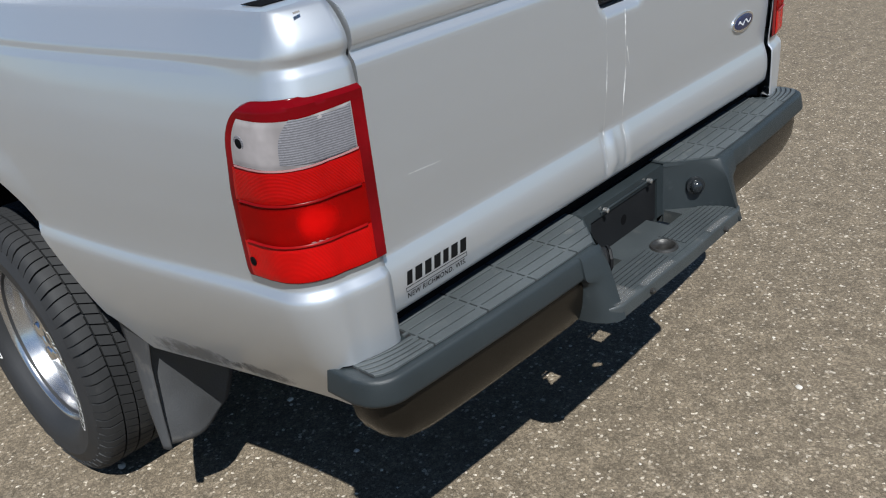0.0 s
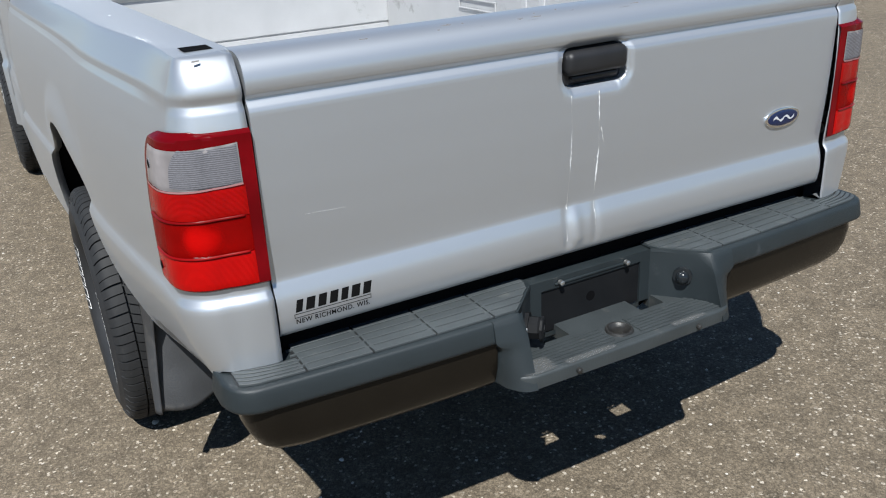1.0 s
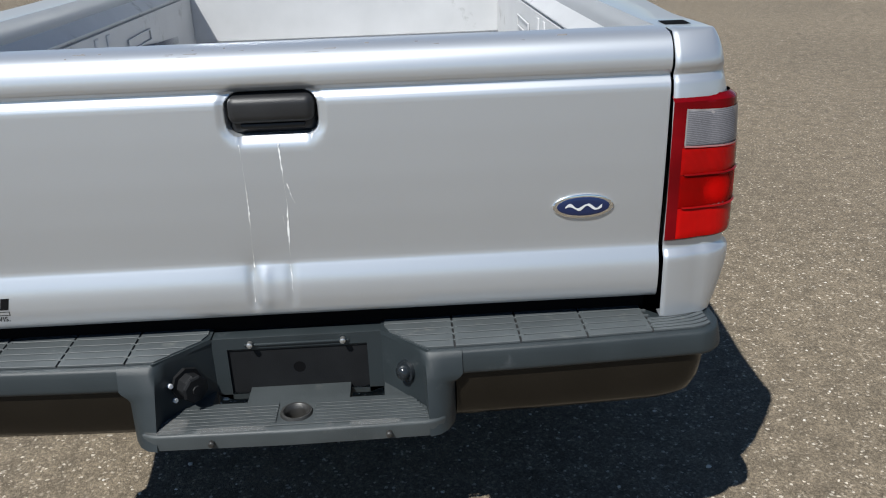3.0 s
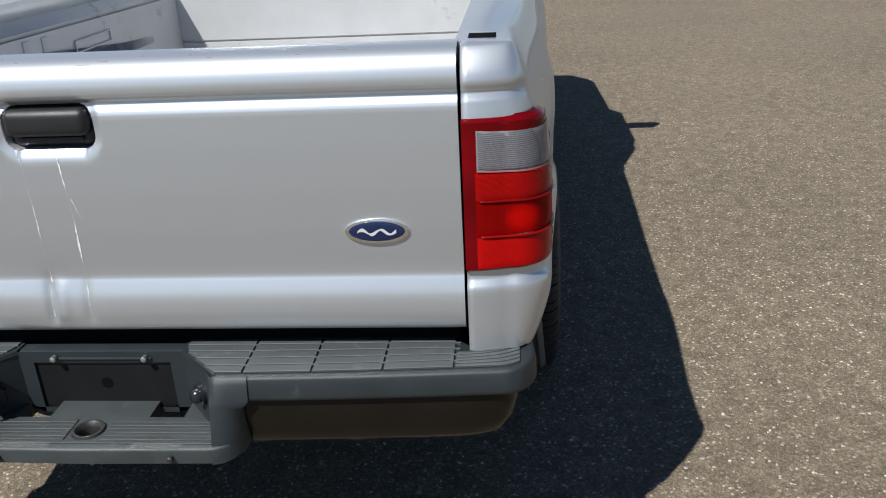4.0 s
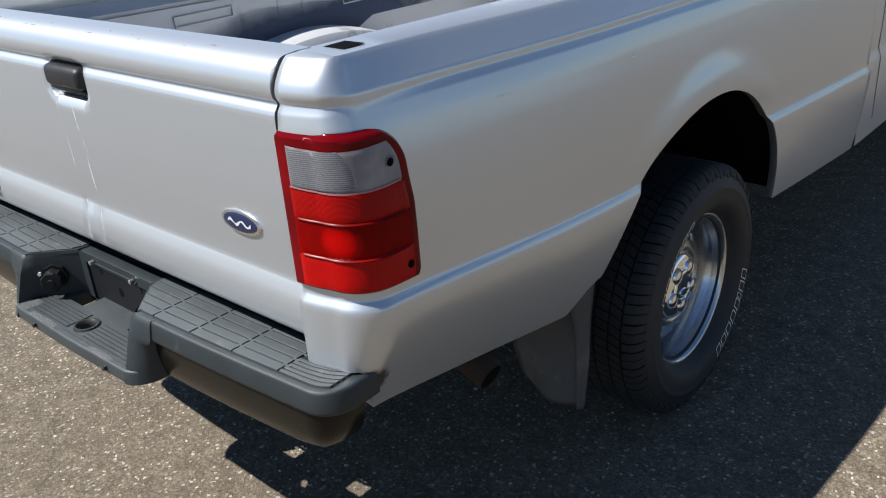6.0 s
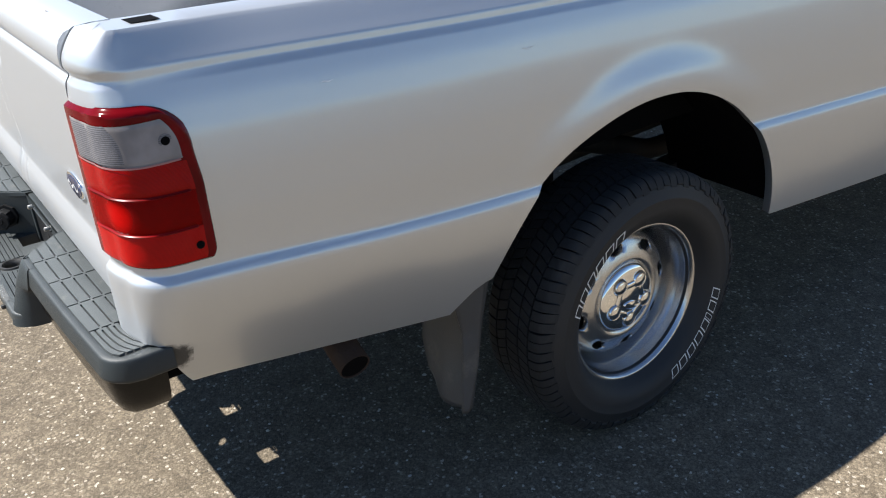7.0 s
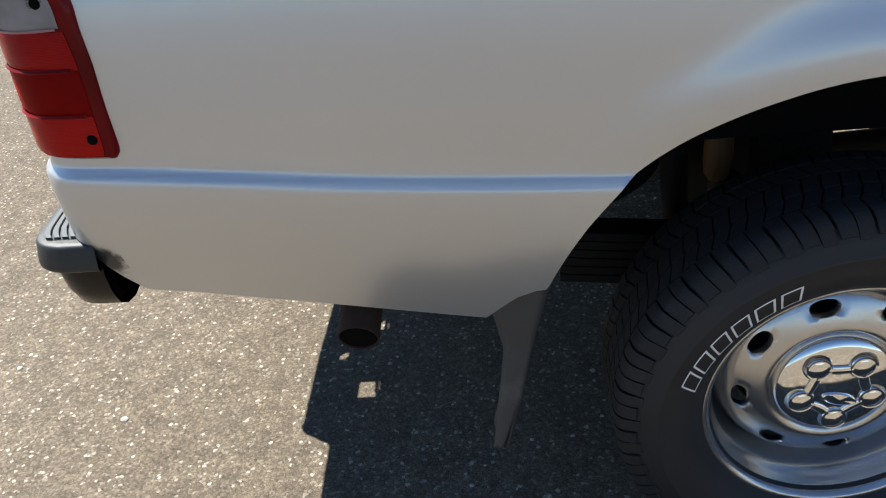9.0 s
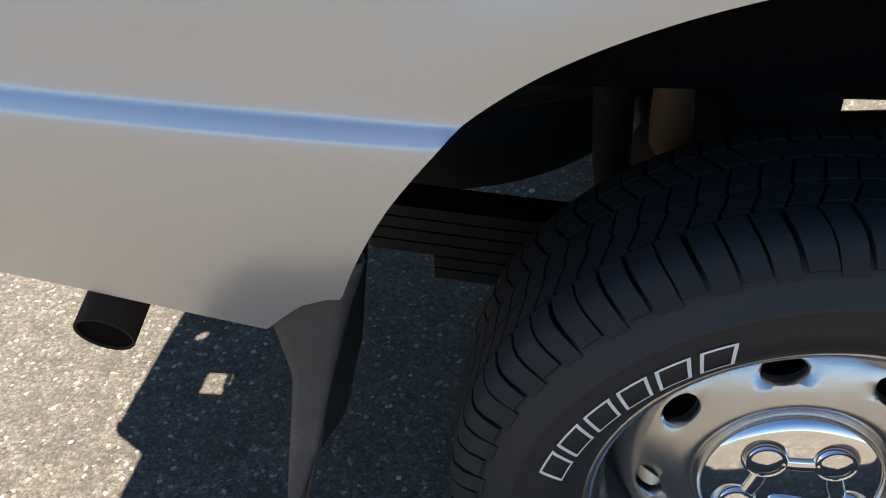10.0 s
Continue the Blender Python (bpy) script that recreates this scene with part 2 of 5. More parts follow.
rf.links.new(rf_range.outputs[0], rf_mix.inputs[0])
rf.links.new(rf.nodes["Principled BSDF"].outputs[0], rf_mix.inputs[1])
rf.links.new(rf_clear.outputs[0], rf_mix.inputs[2])
rf.links.new(rf_mix.outputs[0], rf.nodes["Material Output"].inputs["Surface"])
LAMP_CLEAR = lens_material("clear_lens", (0.27, 0.25, 0.25), 9, "X", 0.1)
LAMP_RIB = lens_material("rippled_lamp_bowl", (0.16, 0.158, 0.172), 95, "Z", 0.12, speckle=True)
LAMP_RIM = material("pale_lens_rim", (0.34, 0.16, 0.16), 0.25, 0, 0.1, 60)
BADGE_SILVER = material("badge_silver", (0.62, 0.63, 0.65), 0.35, 0.2, 0.05, 40)
PANEL = material("dull_black_panel", (0.007, 0.0075, 0.0085), 0.6, 0, 0.3, 20, 0.2, 500)
PANEL.node_tree.nodes["Principled BSDF"].inputs["Specular IOR Level"].default_value = 0.2
BADGE_BLUE = material("badge_blue", (0.008, 0.016, 0.06), 0.25, 0, 0.1, 40, coat=0.3)
DECAL = material("black_decal", (0.005, 0.005, 0.005), 0.7, 0, 0.1, 40)
DECAL.node_tree.nodes["Principled BSDF"].inputs["Specular IOR Level"].default_value = 0.1
WHITE_MARK = material("white_tyre_mark", (0.78, 0.78, 0.76), 0.6, 0, 0.2, 60)
SCRATCH = material("pale_scratch", (0.75, 0.75, 0.74), 0.5, 0, 0.2, 80)
GLASS = material("tinted_cab_glass", (0.02, 0.024, 0.026), 0.05, 0, 0.1, 5, coat=1.0)
STONE = material("loose_stone", (0.5, 0.47, 0.42), 0.8, 0, 0.4, 60, 0.3, 300)


# ---- mesh tools ----
def part(name, bm, mat, parent=None, label="", smooth=True, angle=35):
    """Link a bmesh, or a pair of vertices and faces, as one mesh object under a thing or part."""
    me = bpy.data.meshes.new(name)
    if isinstance(bm, tuple):
        me.from_pydata(bm[0], [], bm[1])
        bm = None
    else:
        bm.to_mesh(me)
        bm.free()
    me.materials.append(mat)
    if smooth:
        me.polygons.foreach_set("use_smooth", [True] * len(me.polygons))
        me.set_sharp_from_angle(angle=radians(angle))
    ob = new(name, me)
    if parent:
        ob.parent = parent
    if label:
        ob["label"] = label
    return ob


def empty(name, parent=None):
    ob = new(name)
    ob.empty_display_size = 0.1
    if parent:
        ob.parent = parent
    return ob


def merged(*lots):
    vs, fs = [], []
    for v, f in lots:
        k = len(vs)
        vs += [tuple(p) for p in v]
        fs += [tuple(i + k for i in q) for q in f]
    return vs, fs


def grid(rows, flip=False, wrap=False):
    """Faces over equal rows of points; points that fall together are welded."""
    n = len(rows[0])
    vs = [tuple(p) for r in rows for p in r]
    fs = []
    for i in range(len(rows) - 1):
        for j in range(n if wrap else n - 1):
            k = (j + 1) % n
            q = (i * n + j, i * n + k, (i + 1) * n + k, (i + 1) * n + j)
            fs.append(q[::-1] if flip else q)
    return vs, fs


def clean(pair, dist=0.0002):
    bm = bmesh.new()
    vs = [bm.verts.new(v) for v in pair[0]]
    for f in pair[1]:
        if len(set(f)) > 2:
            try:
                bm.faces.new([vs[i] for i in f])
            except ValueError:
                pass
    bmesh.ops.remove_doubles(bm, verts=bm.verts, dist=dist)
    bmesh.ops.dissolve_degenerate(bm, edges=bm.edges, dist=dist)
    return bm


def mirrored(pair):
    return [(-x, y, z) for x, y, z in pair[0]], [tuple(reversed(f)) for f in pair[1]]


def box(x0, x1, y0, y1, z0, z1, bevel=0.0, segments=2, m=None):
    bm = bmesh.new()
    bmesh.ops.create_cube(bm, size=1)
    for v in bm.verts:
        v.co = Vector(((x0 + x1) / 2 + v.co.x * (x1 - x0), (y0 + y1) / 2 + v.co.y * (y1 - y0), (z0 + z1) / 2 + v.co.z * (z1 - z0)))
    if bevel:
        bmesh.ops.bevel(bm, geom=bm.edges[:], offset=bevel, segments=segments, profile=0.5, affect="EDGES")
    if m:
        bmesh.ops.transform(bm, matrix=m, verts=bm.verts)
    return bm


def pair_of(bm):
    bm.verts.index_update()
    pair = [tuple(v.co) for v in bm.verts], [tuple(v.index for v in f.verts) for f in bm.faces]
    bm.free()
    return pair


def tube(points, radius, n=14, caps=True):
    """A round bar or pipe along points; radius may be one number or one for each point."""
    pts = [Vector(p) for p in points]
    rs = radius if isinstance(radius, (list, tuple)) else [radius] * len(pts)
    rows = []
    for i, p in enumerate(pts):
        way = (pts[min(i + 1, len(pts) - 1)] - pts[max(i - 1, 0)]).normalized()
        side = way.cross(Vector((0, 0, 1)) if abs(way.z) < 0.9 else Vector((1, 0, 0))).normalized()
        up = side.cross(way)
        rows.append([p + rs[i] * (math.cos(a) * side + math.sin(a) * up) for a in (2 * math.pi * k / n for k in range(n))])
    vs, fs = grid(rows, wrap=True, flip=True)
    if caps:
        fs.append(tuple(range(n)))
        fs.append(tuple(reversed(range(len(vs) - n, len(vs)))))
    return vs, fs


def revolve(profile, n=96, flip=False):
    """Turn (radius, x) points about the x axis."""
    rows = [[(x, r * math.cos(a), r * math.sin(a)) for a in (2 * math.pi * k / n for k in range(n))] for r, x in profile]
    return grid(rows, wrap=True, flip=flip)


def smoothstep(a, b, x):
    t = min(1, max(0, (x - a) / (b - a)))
    return t * t * (3 - 2 * t)


def curve_at(points, x):
    """Straight lines between (x, value) points."""
    if x <= points[0][0]:
        return points[0][1]
    for (x0, v0), (x1, v1) in zip(points, points[1:]):
        if x <= x1:
            return v0 + (v1 - v0) * (x - x0) / (x1 - x0)
    return points[-1][1]


# ---- ground ----
def ground():
    ring = [0, 1, 2, 3, 4, 5, 6, 8, 10, 13, 17, 25, 40, 80, 200, 800, 3000]
    n = 48
    rows = [[(r * math.cos(a), 1.2 + r * math.sin(a), -0.012 * smoothstep(4, 12, r)) for a in (2 * math.pi * k / n for k in range(n))] for r in ring]
    ob = part("ground", clean(grid(rows, wrap=True), 0.001), ASPHALT)
    tagged(ob, "worn sunlit asphalt lot with pale stone chips", "ground", kind="structure")


ground()

# ---- the pickup ----
# x to the truck's right, y to its front, z up; y = 0 is the tailgate's face.
truck = empty("pickup_truck")
tagged(truck, "silver pickup truck with grey step bumper parked on asphalt", "pickup truck")

GATE_X = 0.683          # half width of the tailgate opening
CORNER = 0.06           # plan radius of the rear corner
REAR_LEN = 0.07        # rear face beside the opening
ARC = CORNER * math.pi / 2
SIDE_S = REAR_LEN + ARC
BED_END = 2.33
AXLE_Y, AXLE_Z = 1.146, 0.344
ARCH_Y, ARCH_Z, ARCH_R = 1.152, 0.37, 0.505
FRONT_AXLE_Y = 4.12
RAKE = 0.042


def rake(y):
    """The body sits lower towards the front."""
    return -RAKE * min(max(y, 0), BED_END) - 0.02 * max(0, y - BED_END)


def drop(y, z):
    """The rail falls less than the sill."""
    return rake(y) * (1 - 0.58 * smoothstep(0.86, 1.12, z))


SPREAD = (0.043, 0.042)     # how far the flank widens towards the wheel and the cab


def plan(s):
    """Outline of the right bedside seen from above: point and outward normal at s metres from the tailgate opening."""
    if s < REAR_LEN:
        return GATE_X + s, 0.012 * (s / REAR_LEN) ** 2, 0.0, -1.0
    if s < SIDE_S:
        a = (s - REAR_LEN) / CORNER
        return GATE_X + REAR_LEN + CORNER * math.sin(a), 0.012 + CORNER * (1 - math.cos(a)), math.sin(a), -math.cos(a)
    y = 0.012 + CORNER + s - SIDE_S
    x = GATE_X + REAR_LEN + CORNER + SPREAD[0] * smoothstep(-0.05, 0.75, y - 0.05) + SPREAD[1] * smoothstep(0.8, 2.5, y)
    return x, y, 1.0, 0.0


def s_of_y(y):
    return SIDE_S + y - 0.012 - CORNER


# outward offset of the side panel by height, from rail to sill
SIDE_PROFILE = [(0.40, 0.0165), (0.50, 0.0165), (0.56, 0.0165), (0.62, 0.0165), (0.70, 0.0165), (0.77, 0.0165), (0.791, 0.0158), (0.7972, 0.0134),
                (0.8045, 0.0062), (0.809, 0.0044), (0.83, 0.0042), (0.90, 0.0065), (0.97, 0.006), (1.03, 0.003), (1.08, -0.003), (1.108, -0.009), (1.114, -0.0105),
                (1.122, -0.017), (1.1265, -0.0172), (1.134, -0.0126), (1.138, -0.0118), (1.142, -0.0117), (1.149, -0.0130), (1.159, -0.0172), (1.169, -0.0235), (1.178, -0.0315), (1.186, -0.0415), (1.1915, -0.0505), (1.1942, -0.0575)]
PROFILE_Z = [z for z, d in SIDE_PROFILE]


# the flank leans in more towards the rail than the rear corner does
LEAN_IN = [(0.9, 0.0), (0.96, -0.0012), (1.0, -0.003), (1.04, -0.0062), (1.08, -0.0098), (1.11, -0.0118), (1.122, -0.0120), (1.1265, -0.0124), (1.134, -0.0178), (1.138, -0.0192), (1.142, -0.0216), (1.149, -0.0252), (1.159, -0.0268), (1.169, -0.0265), (1.178, -0.0240), (1.186, -0.0190), (1.1915, -0.0140), (1.1942, -0.0105)]


def side_offset(z, nx=0.0):
    return curve_at(SIDE_PROFILE, z) + nx * nx * curve_at(LEAN_IN, z)


def tuck(y, z):
    """How far the flank draws in below the crease: most at the rear corner."""
    most = curve_at([(0.0, 0.10), (0.1, 0.105), (0.25, 0.093), (0.4, 0.083), (0.612, 0.064), (0.75, 0.056), (1.65, 0.026), (2.4, 0.024)], y)
    return most * (max(0.0, 0.785 - z) / 0.25) ** 1.6


def sill(y):
    """Lower edge of the bedside, before the rake."""
    return curve_at([(0.0, 0.552), (0.07, 0.549), (0.25, 0.5375), (0.4, 0.531), (0.612, 0.526), (0.634, 0.552), (0.66, 0.58), (0.688, 0.596), (0.71, 0.601), (0.8, 0.58), (1.5, 0.51), (2.4, 0.495)], y)


def side_point(s, z, out=0.0):
    """A point of the right bedside's skin; z before the rake."""
    x, y, nx, ny = plan(s)
    r = math.hypot(y - ARCH_Y, z + rake(y) - ARCH_Z)
    flare = 0.019 * smoothstep(ARCH_R + 0.10, ARCH_R + 0.008, r) * smoothstep(0.74, 0.92, z + rake(y)) if nx > 0.99 else 0.0
    settle = 0.013 * smoothstep(0.0, 0.5, y) * smoothstep(0.66, 0.76, z) * smoothstep(0.95, 0.84, z)     # the crease falls towards the wheel
    bulge = curve_at([(0.8, 0.0), (0.9, 0.004), (1.05, 0.007), (1.14, 0.012), (1.2, 0.016)], z) * max(0.0, 1 - 1.4 * nx)   # the rear face stands out above
    d = side_offset(z + settle, nx) + bulge + flare + out
    # the rail's rounding is tighter at the rear corner
    if d < -0.0125 and z > 1.12:
        d = -0.0125 + (d + 0.0125) * (0.68 + 0.32 * smoothstep(SIDE_S - 0.02, SIDE_S + 0.22, s))
    return x + nx * d - nx * tuck(y, z), y + ny * d, z + drop(y, z)


def arch_bottom(y):
    radius = curve_at([(0.69, 0.489), (0.71, 0.492), (0.76, 0.504), (0.81, 0.512), (0.88, 0.512), (1.0, 0.508), (1.15, ARCH_R), (1.5, ARCH_R), (1.64, 0.495)], y)
    h = radius ** 2 - (y - ARCH_Y) ** 2
    low = sill(y)
    if h > 0:
        low = max(low, ARCH_Z + math.sqrt(h) - rake(y)) if y < ARCH_Y or ARCH_Z + math.sqrt(h) - rake(y) > low else low
    return low


def lower_edge(s):
    """Lower edge of the bedside, cut off slanting above the bumper's end."""
    low = arch_bottom(plan(s)[1])
    return max(low, 0.6735 - (0.6735 - low) * min(1.0, max(0.0, (s - REAR_LEN - 0.045) / 0.048)))


def bed_side():
    stops = [REAR_LEN * k / 6 for k in range(6)] + [REAR_LEN + ARC * k / 10 for k in range(10)]
    y = 0.012 + CORNER
    while y < BED_END:
        stops.append(s_of_y(y))
        y += 0.004 if (0.66 < y < 0.76 or 1.6 < y < 1.7) else (0.01 if 0.5 < y < 1.9 else 0.04)
    stops.append(s_of_y(BED_END))
    zs = []
    for z0, z1 in zip(PROFILE_Z, PROFILE_Z[1:]):
        n = max(1, round((z1 - z0) / 0.012))
        zs += [z0 + (z1 - z0) * k / n for k in range(n)]
    zs.append(PROFILE_Z[-1])
    rows = []
    for s in stops:
        x, y, nx, ny = plan(s)
        low = lower_edge(s)
        col = [side_point(s, max(z, low)) for z in zs]
        px, py, pz = col[0]
        fold = (px - 0.022 * nx, py - 0.022 * ny, pz + 0.004)
        inner_y = max(y, 0.065)
        top = (0.672, inner_y, 1.1955 + drop(inner_y, 1.2))
        if s < REAR_LEN:
            top = (min(x, 0.70), 0.065, 1.1955)
        elif s < SIDE_S:
            top = (0.70 - 0.028 * (s - REAR_LEN) / ARC, 0.065, 1.1955 + drop(0.065, 1.2))
        rows.append([fold] + col + [top, (top[0], top[1], top[2] - 0.05)])
    return grid(rows)


SIDE = bed_side()


def add_bed_side(pair, name_label):
    bm = clean(pair)
    bmesh.ops.recalc_face_normals(bm, faces=bm.faces)
    ob = part("bed_side", bm, PAINT, truck, name_label, angle=40)
    # the sheet has thickness
    so = ob.modifiers.new("sheet", "SOLIDIFY")
    so.thickness, so.offset = 0.0015, -1
    return ob


right_side = add_bed_side(SIDE, "silver metallic bedside with flared wheel arch")
left_side = add_bed_side(mirrored(SIDE), "silver metallic bedside with scuffed lower edge")


def stake_pocket(sign):
    """Square pocket in the rail's top: a flush black plate paints its shade."""
    x, y, z = 0.715 * sign, 0.122, 1.1955 + drop(0.122, 1.2)
    o = box(x - 0.023, x + 0.023, y - 0.022, y + 0.024, z + 0.0003, z + 0.0010, 0.0003, 1)
    part("stake_pocket", o, GAP, left_side if sign < 0 else right_side, "flush black plate painting a stake pocket's shade")


stake_pocket(1)
stake_pocket(-1)


def smear_material(name, colour, scale, cut, most=0.75, gain=1.0):
    """A film of dirt, painted shade or reflection, thinning raggedly towards the rim of its patch."""
    m = bpy.data.materials.new(name)
    m.use_nodes = True
    t = m.node_tree
    b = t.nodes["Principled BSDF"]
    b.inputs["Base Color"].default_value = (*colour, 1)
    b.inputs["Roughness"].default_value = 0.7
    co = t.nodes.new("ShaderNodeTexCoord")
    mid = t.nodes.new("ShaderNodeVectorMath")
    mid.operation = "SUBTRACT"
    mid.inputs[1].default_value = (0.5, 0.5, 0.5)
    t.links.new(co.outputs["Generated"], mid.inputs[0])
    far = t.nodes.new("ShaderNodeVectorMath")
    far.operation = "LENGTH"
    t.links.new(mid.outputs[0], far.inputs[0])
    n = t.nodes.new("ShaderNodeTexNoise")
    n.inputs["Scale"].default_value, n.inputs["Detail"].default_value, n.inputs["Roughness"].default_value = scale, 8, 0.65
    t.links.new(co.outputs["Object"], n.inputs["Vector"])
    add = t.nodes.new("ShaderNodeMath")
    add.operation = "SUBTRACT"
    even = t.nodes.new("ShaderNodeMath")
    even.operation = "MULTIPLY_ADD"
    even.inputs[1].default_value, even.inputs[2].default_value = gain, 0.5 - 0.5 * gain
    t.links.new(n.outputs["Fac"], even.inputs[0])
    t.links.new(even.outputs[0], add.inputs[0])
    t.links.new(far.outputs["Value"], add.inputs[1])
    fac = t.nodes.new("ShaderNodeMapRange")
    fac.inputs[1].default_value, fac.inputs[2].default_value = cut, cut + 0.3
    fac.inputs[4].default_value = most
    t.links.new(add.outputs[0], fac.inputs[0])
    clear = t.nodes.new("ShaderNodeBsdfTransparent")
    mix = t.nodes.new("ShaderNodeMixShader")
    t.links.new(fac.outputs[0], mix.inputs[0])
    t.links.new(clear.outputs[0], mix.inputs[1])
    t.links.new(b.outputs[0], mix.inputs[2])
    t.links.new(mix.outputs[0], t.nodes["Material Output"].inputs["Surface"])
    return m


def scuff(sign, s0, s1, z0, z1, mat):
    """A thin film of dirt, or of painted shade, on the side's skin."""
    rows = []
    for k in range(25):
        s = s0 + (s1 - s0) * k / 24
        low = lower_edge(s) + 0.0006
        rows.append([side_point(s, max(low + 0.0002 * j, z0 + (z1 - z0) * j / 8), 0.0006) for j in range(9)])
    pair = grid(rows)
    part("scuff_or_shade_mark", pair if sign > 0 else mirrored(pair), mat, right_side if sign > 0 else left_side, "dull film of dirt or painted shade on the side")


DIRT = smear_material("road_dirt", (0.13, 0.12, 0.11), 45, -0.02, 0.45)
CORNER_SHADE = smear_material("black_corner_shade", (0.012, 0.012, 0.013), 60, -0.12, 0.7, 1.0)
scuff(-1, s_of_y(0.30), s_of_y(0.61), 0.53, 0.59, DIRT)
scuff(-1, s_of_y(0.18), s_of_y(0.36), 0.54, 0.585, DIRT)
# black film that paints the dark gap at the bumper's right end
scuff(1, s_of_y(0.022), s_of_y(0.072), 0.595, 0.672, CORNER_SHADE)


def flank_scratch(y0, y1, z):
    """A short pale scratch along the right flank."""
    rows = []
    for k in range(9):
        y = y0 + (y1 - y0) * k / 8
        w = 0.0009 * math.sin(math.pi * (0.08 + 0.84 * k / 8))
        rows.append([side_point(s_of_y(y), z - w + 0.0008 * math.sin(k), 0.0008), side_point(s_of_y(y), z + w + 0.0008 * math.sin(k), 0.0008)])
    part("scratch", grid(rows), SCRATCH, right_side, "pale scratch in the paint")


flank_scratch(0.366, 0.388, 1.071)
flank_scratch(0.785, 0.813, 1.062)

# ---- tail lamps ----
LAMP_LOW, LAMP_HIGH, LAMP_OUT = 0.818, 1.089, 0.234


def lamp_edge(z):
    """Outer end of the lamp, metres round the corner, by height."""
    if z > 1.015:
        k = min(1, (z - 1.015) / (LAMP_HIGH - 1.015))
        return LAMP_OUT - 0.006 - 0.075 * (1 - math.sqrt(max(0, 1 - k ** 2.2)))
    if z < 0.842:
        k = min(1, (0.842 - z) / (0.842 - LAMP_LOW))
        return LAMP_OUT - 0.022 * (1 - math.sqrt(max(0, 1 - k * k)))
    return LAMP_OUT - 0.006 * smoothstep(0.95, 1.015, z)


def lamp_patch(z0, z1, s0, inset, out, curve=0.0, nz=14, ns=26, rim=0.006, soft=0.007, flush=False):
    """A curved plate of the lamp, from s0 to the outer edge less inset, with rounded rim; flush: none at its inner end."""
    zs = [z0 + (z1 - z0) * 0.5 * (1 - math.cos(math.pi * k / nz)) for k in range(nz + 1)]
    rows = []
    for z in zs:
        s1 = lamp_edge(min(LAMP_HIGH, max(LAMP_LOW, z))) - inset
        row = []
        for j in range(ns + 1):
            f = 0.5 * (1 - math.cos(math.pi * j / ns))
            s = s0 + (s1 - s0) * f
            near = min(1.0 if flush else s - s0, s1 - s, z - z0, z1 - z)
            lift = out - rim * (1 - smoothstep(0, soft, near))
            x, y, nx, ny = plan(s)
            zz = z + curve * math.sin(math.pi * f)
            d = 0.004 + nx * nx * curve_at(LEAN_IN, z) + lift
            row.append((x + nx * d, y + ny * d, zz + rake(y)))
        rows.append(row)
    return grid(rows, flip=True)


def tail_lamp(sign):
    lamp = empty("tail_lamp", truck)
    lamp["label"] = "red tail lamp with clear reversing lens"
    f = (lambda p: p) if sign > 0 else mirrored

    def add(name, pair, mat, label=""):
        bm = clean(f(pair), 0.0001)
        return part(name, bm, mat, lamp, label, angle=50)

    add("housing", lamp_patch(LAMP_LOW, LAMP_HIGH, -0.001, 0.0, 0.0095, nz=34, ns=44, rim=0.0125, soft=0.010, flush=True), LAMP_EDGE, "dark red lamp housing")
    add("reversing_lens", lamp_patch(1.003, 1.068, 0.022, 0.026, 0.0118, curve=-0.004, nz=16, rim=0.0012), LAMP_CLEAR, "clear ribbed reversing lens")
    add("lens_ribs", lamp_patch(1.0055, 1.0655, 0.0245, 0.105, 0.0122, curve=-0.0037, nz=16, rim=0.0006), LAMP_RIB, "grey rippled bowl of the reversing lamp")
    add("lens_rim", lamp_patch(1.0006, 1.0036, 0.022, 0.030, 0.0138, curve=-0.004, nz=4, rim=0.001), LAMP_RIM)
    for z0, z1, mat in ((0.9496, 0.9985, LAMP_DEEP), (0.8876, 0.9484, LAMP_THIN), (0.8290, 0.8864, LAMP_RED)):
        add("red_lens", lamp_patch(z0, z1, 0.019, 0.022, 0.0116, nz=10, ns=34, rim=0.0012), mat)
    # painted glow of the bulb reflector, set towards the rear face
    rows = []
    for k in range(9):
        q = 0.001 + 0.999 * k / 8
        ring = []
        for i in range(28):
            a = 2 * math.pi * i / 28
            x, y, nx, ny = plan(0.088 + 0.040 * q * math.cos(a))
            d = max(side_offset(0.84), 0.004) + 0.0099
            ring.append((x + nx * d, y + ny * d, 0.916 + 0.033 * q * math.sin(a)))
        rows.append(ring)
    add("reflector", grid(rows, wrap=True), LAMP_GLOW, "white patch painting the bulb reflector's glow behind the red lens")
    for z in (0.949, 0.887):
        add("ridge", lamp_patch(z - 0.0026, z + 0.0026, 0.026, 0.03, 0.0156, curve=-0.002, nz=6, rim=0.0040, soft=0.004), LAMP_RIDGE, "dark red moulded ridge")
    for s, z in ((0.182, 1.034), (0.201, 0.854)):
        x, y, nx, ny = plan(s)
        d = 0.004 + nx * nx * curve_at(LEAN_IN, z) + (0.0130 if z > 1 else 0.0132)
        c = Vector((x + nx * d, y + ny * d, z + rake(y)))
        n = Vector((nx, ny, 0))
        if z > 1:
            add("screw_boss", tube([c - n * 0.006, c - n * 0.0014, c - n * 0.0011], [0.0118, 0.0112, 0.0100], 20), LAMP_RIB, "grey moulded ring round the screw")
        add("screw", tube([c - n * 0.006, c - n * 0.0008, c - n * 0.0004], [0.0072, 0.0072, 0.0064], 14), GAP, "dark recessed lamp screw")


tail_lamp(1)
tail_lamp(-1)

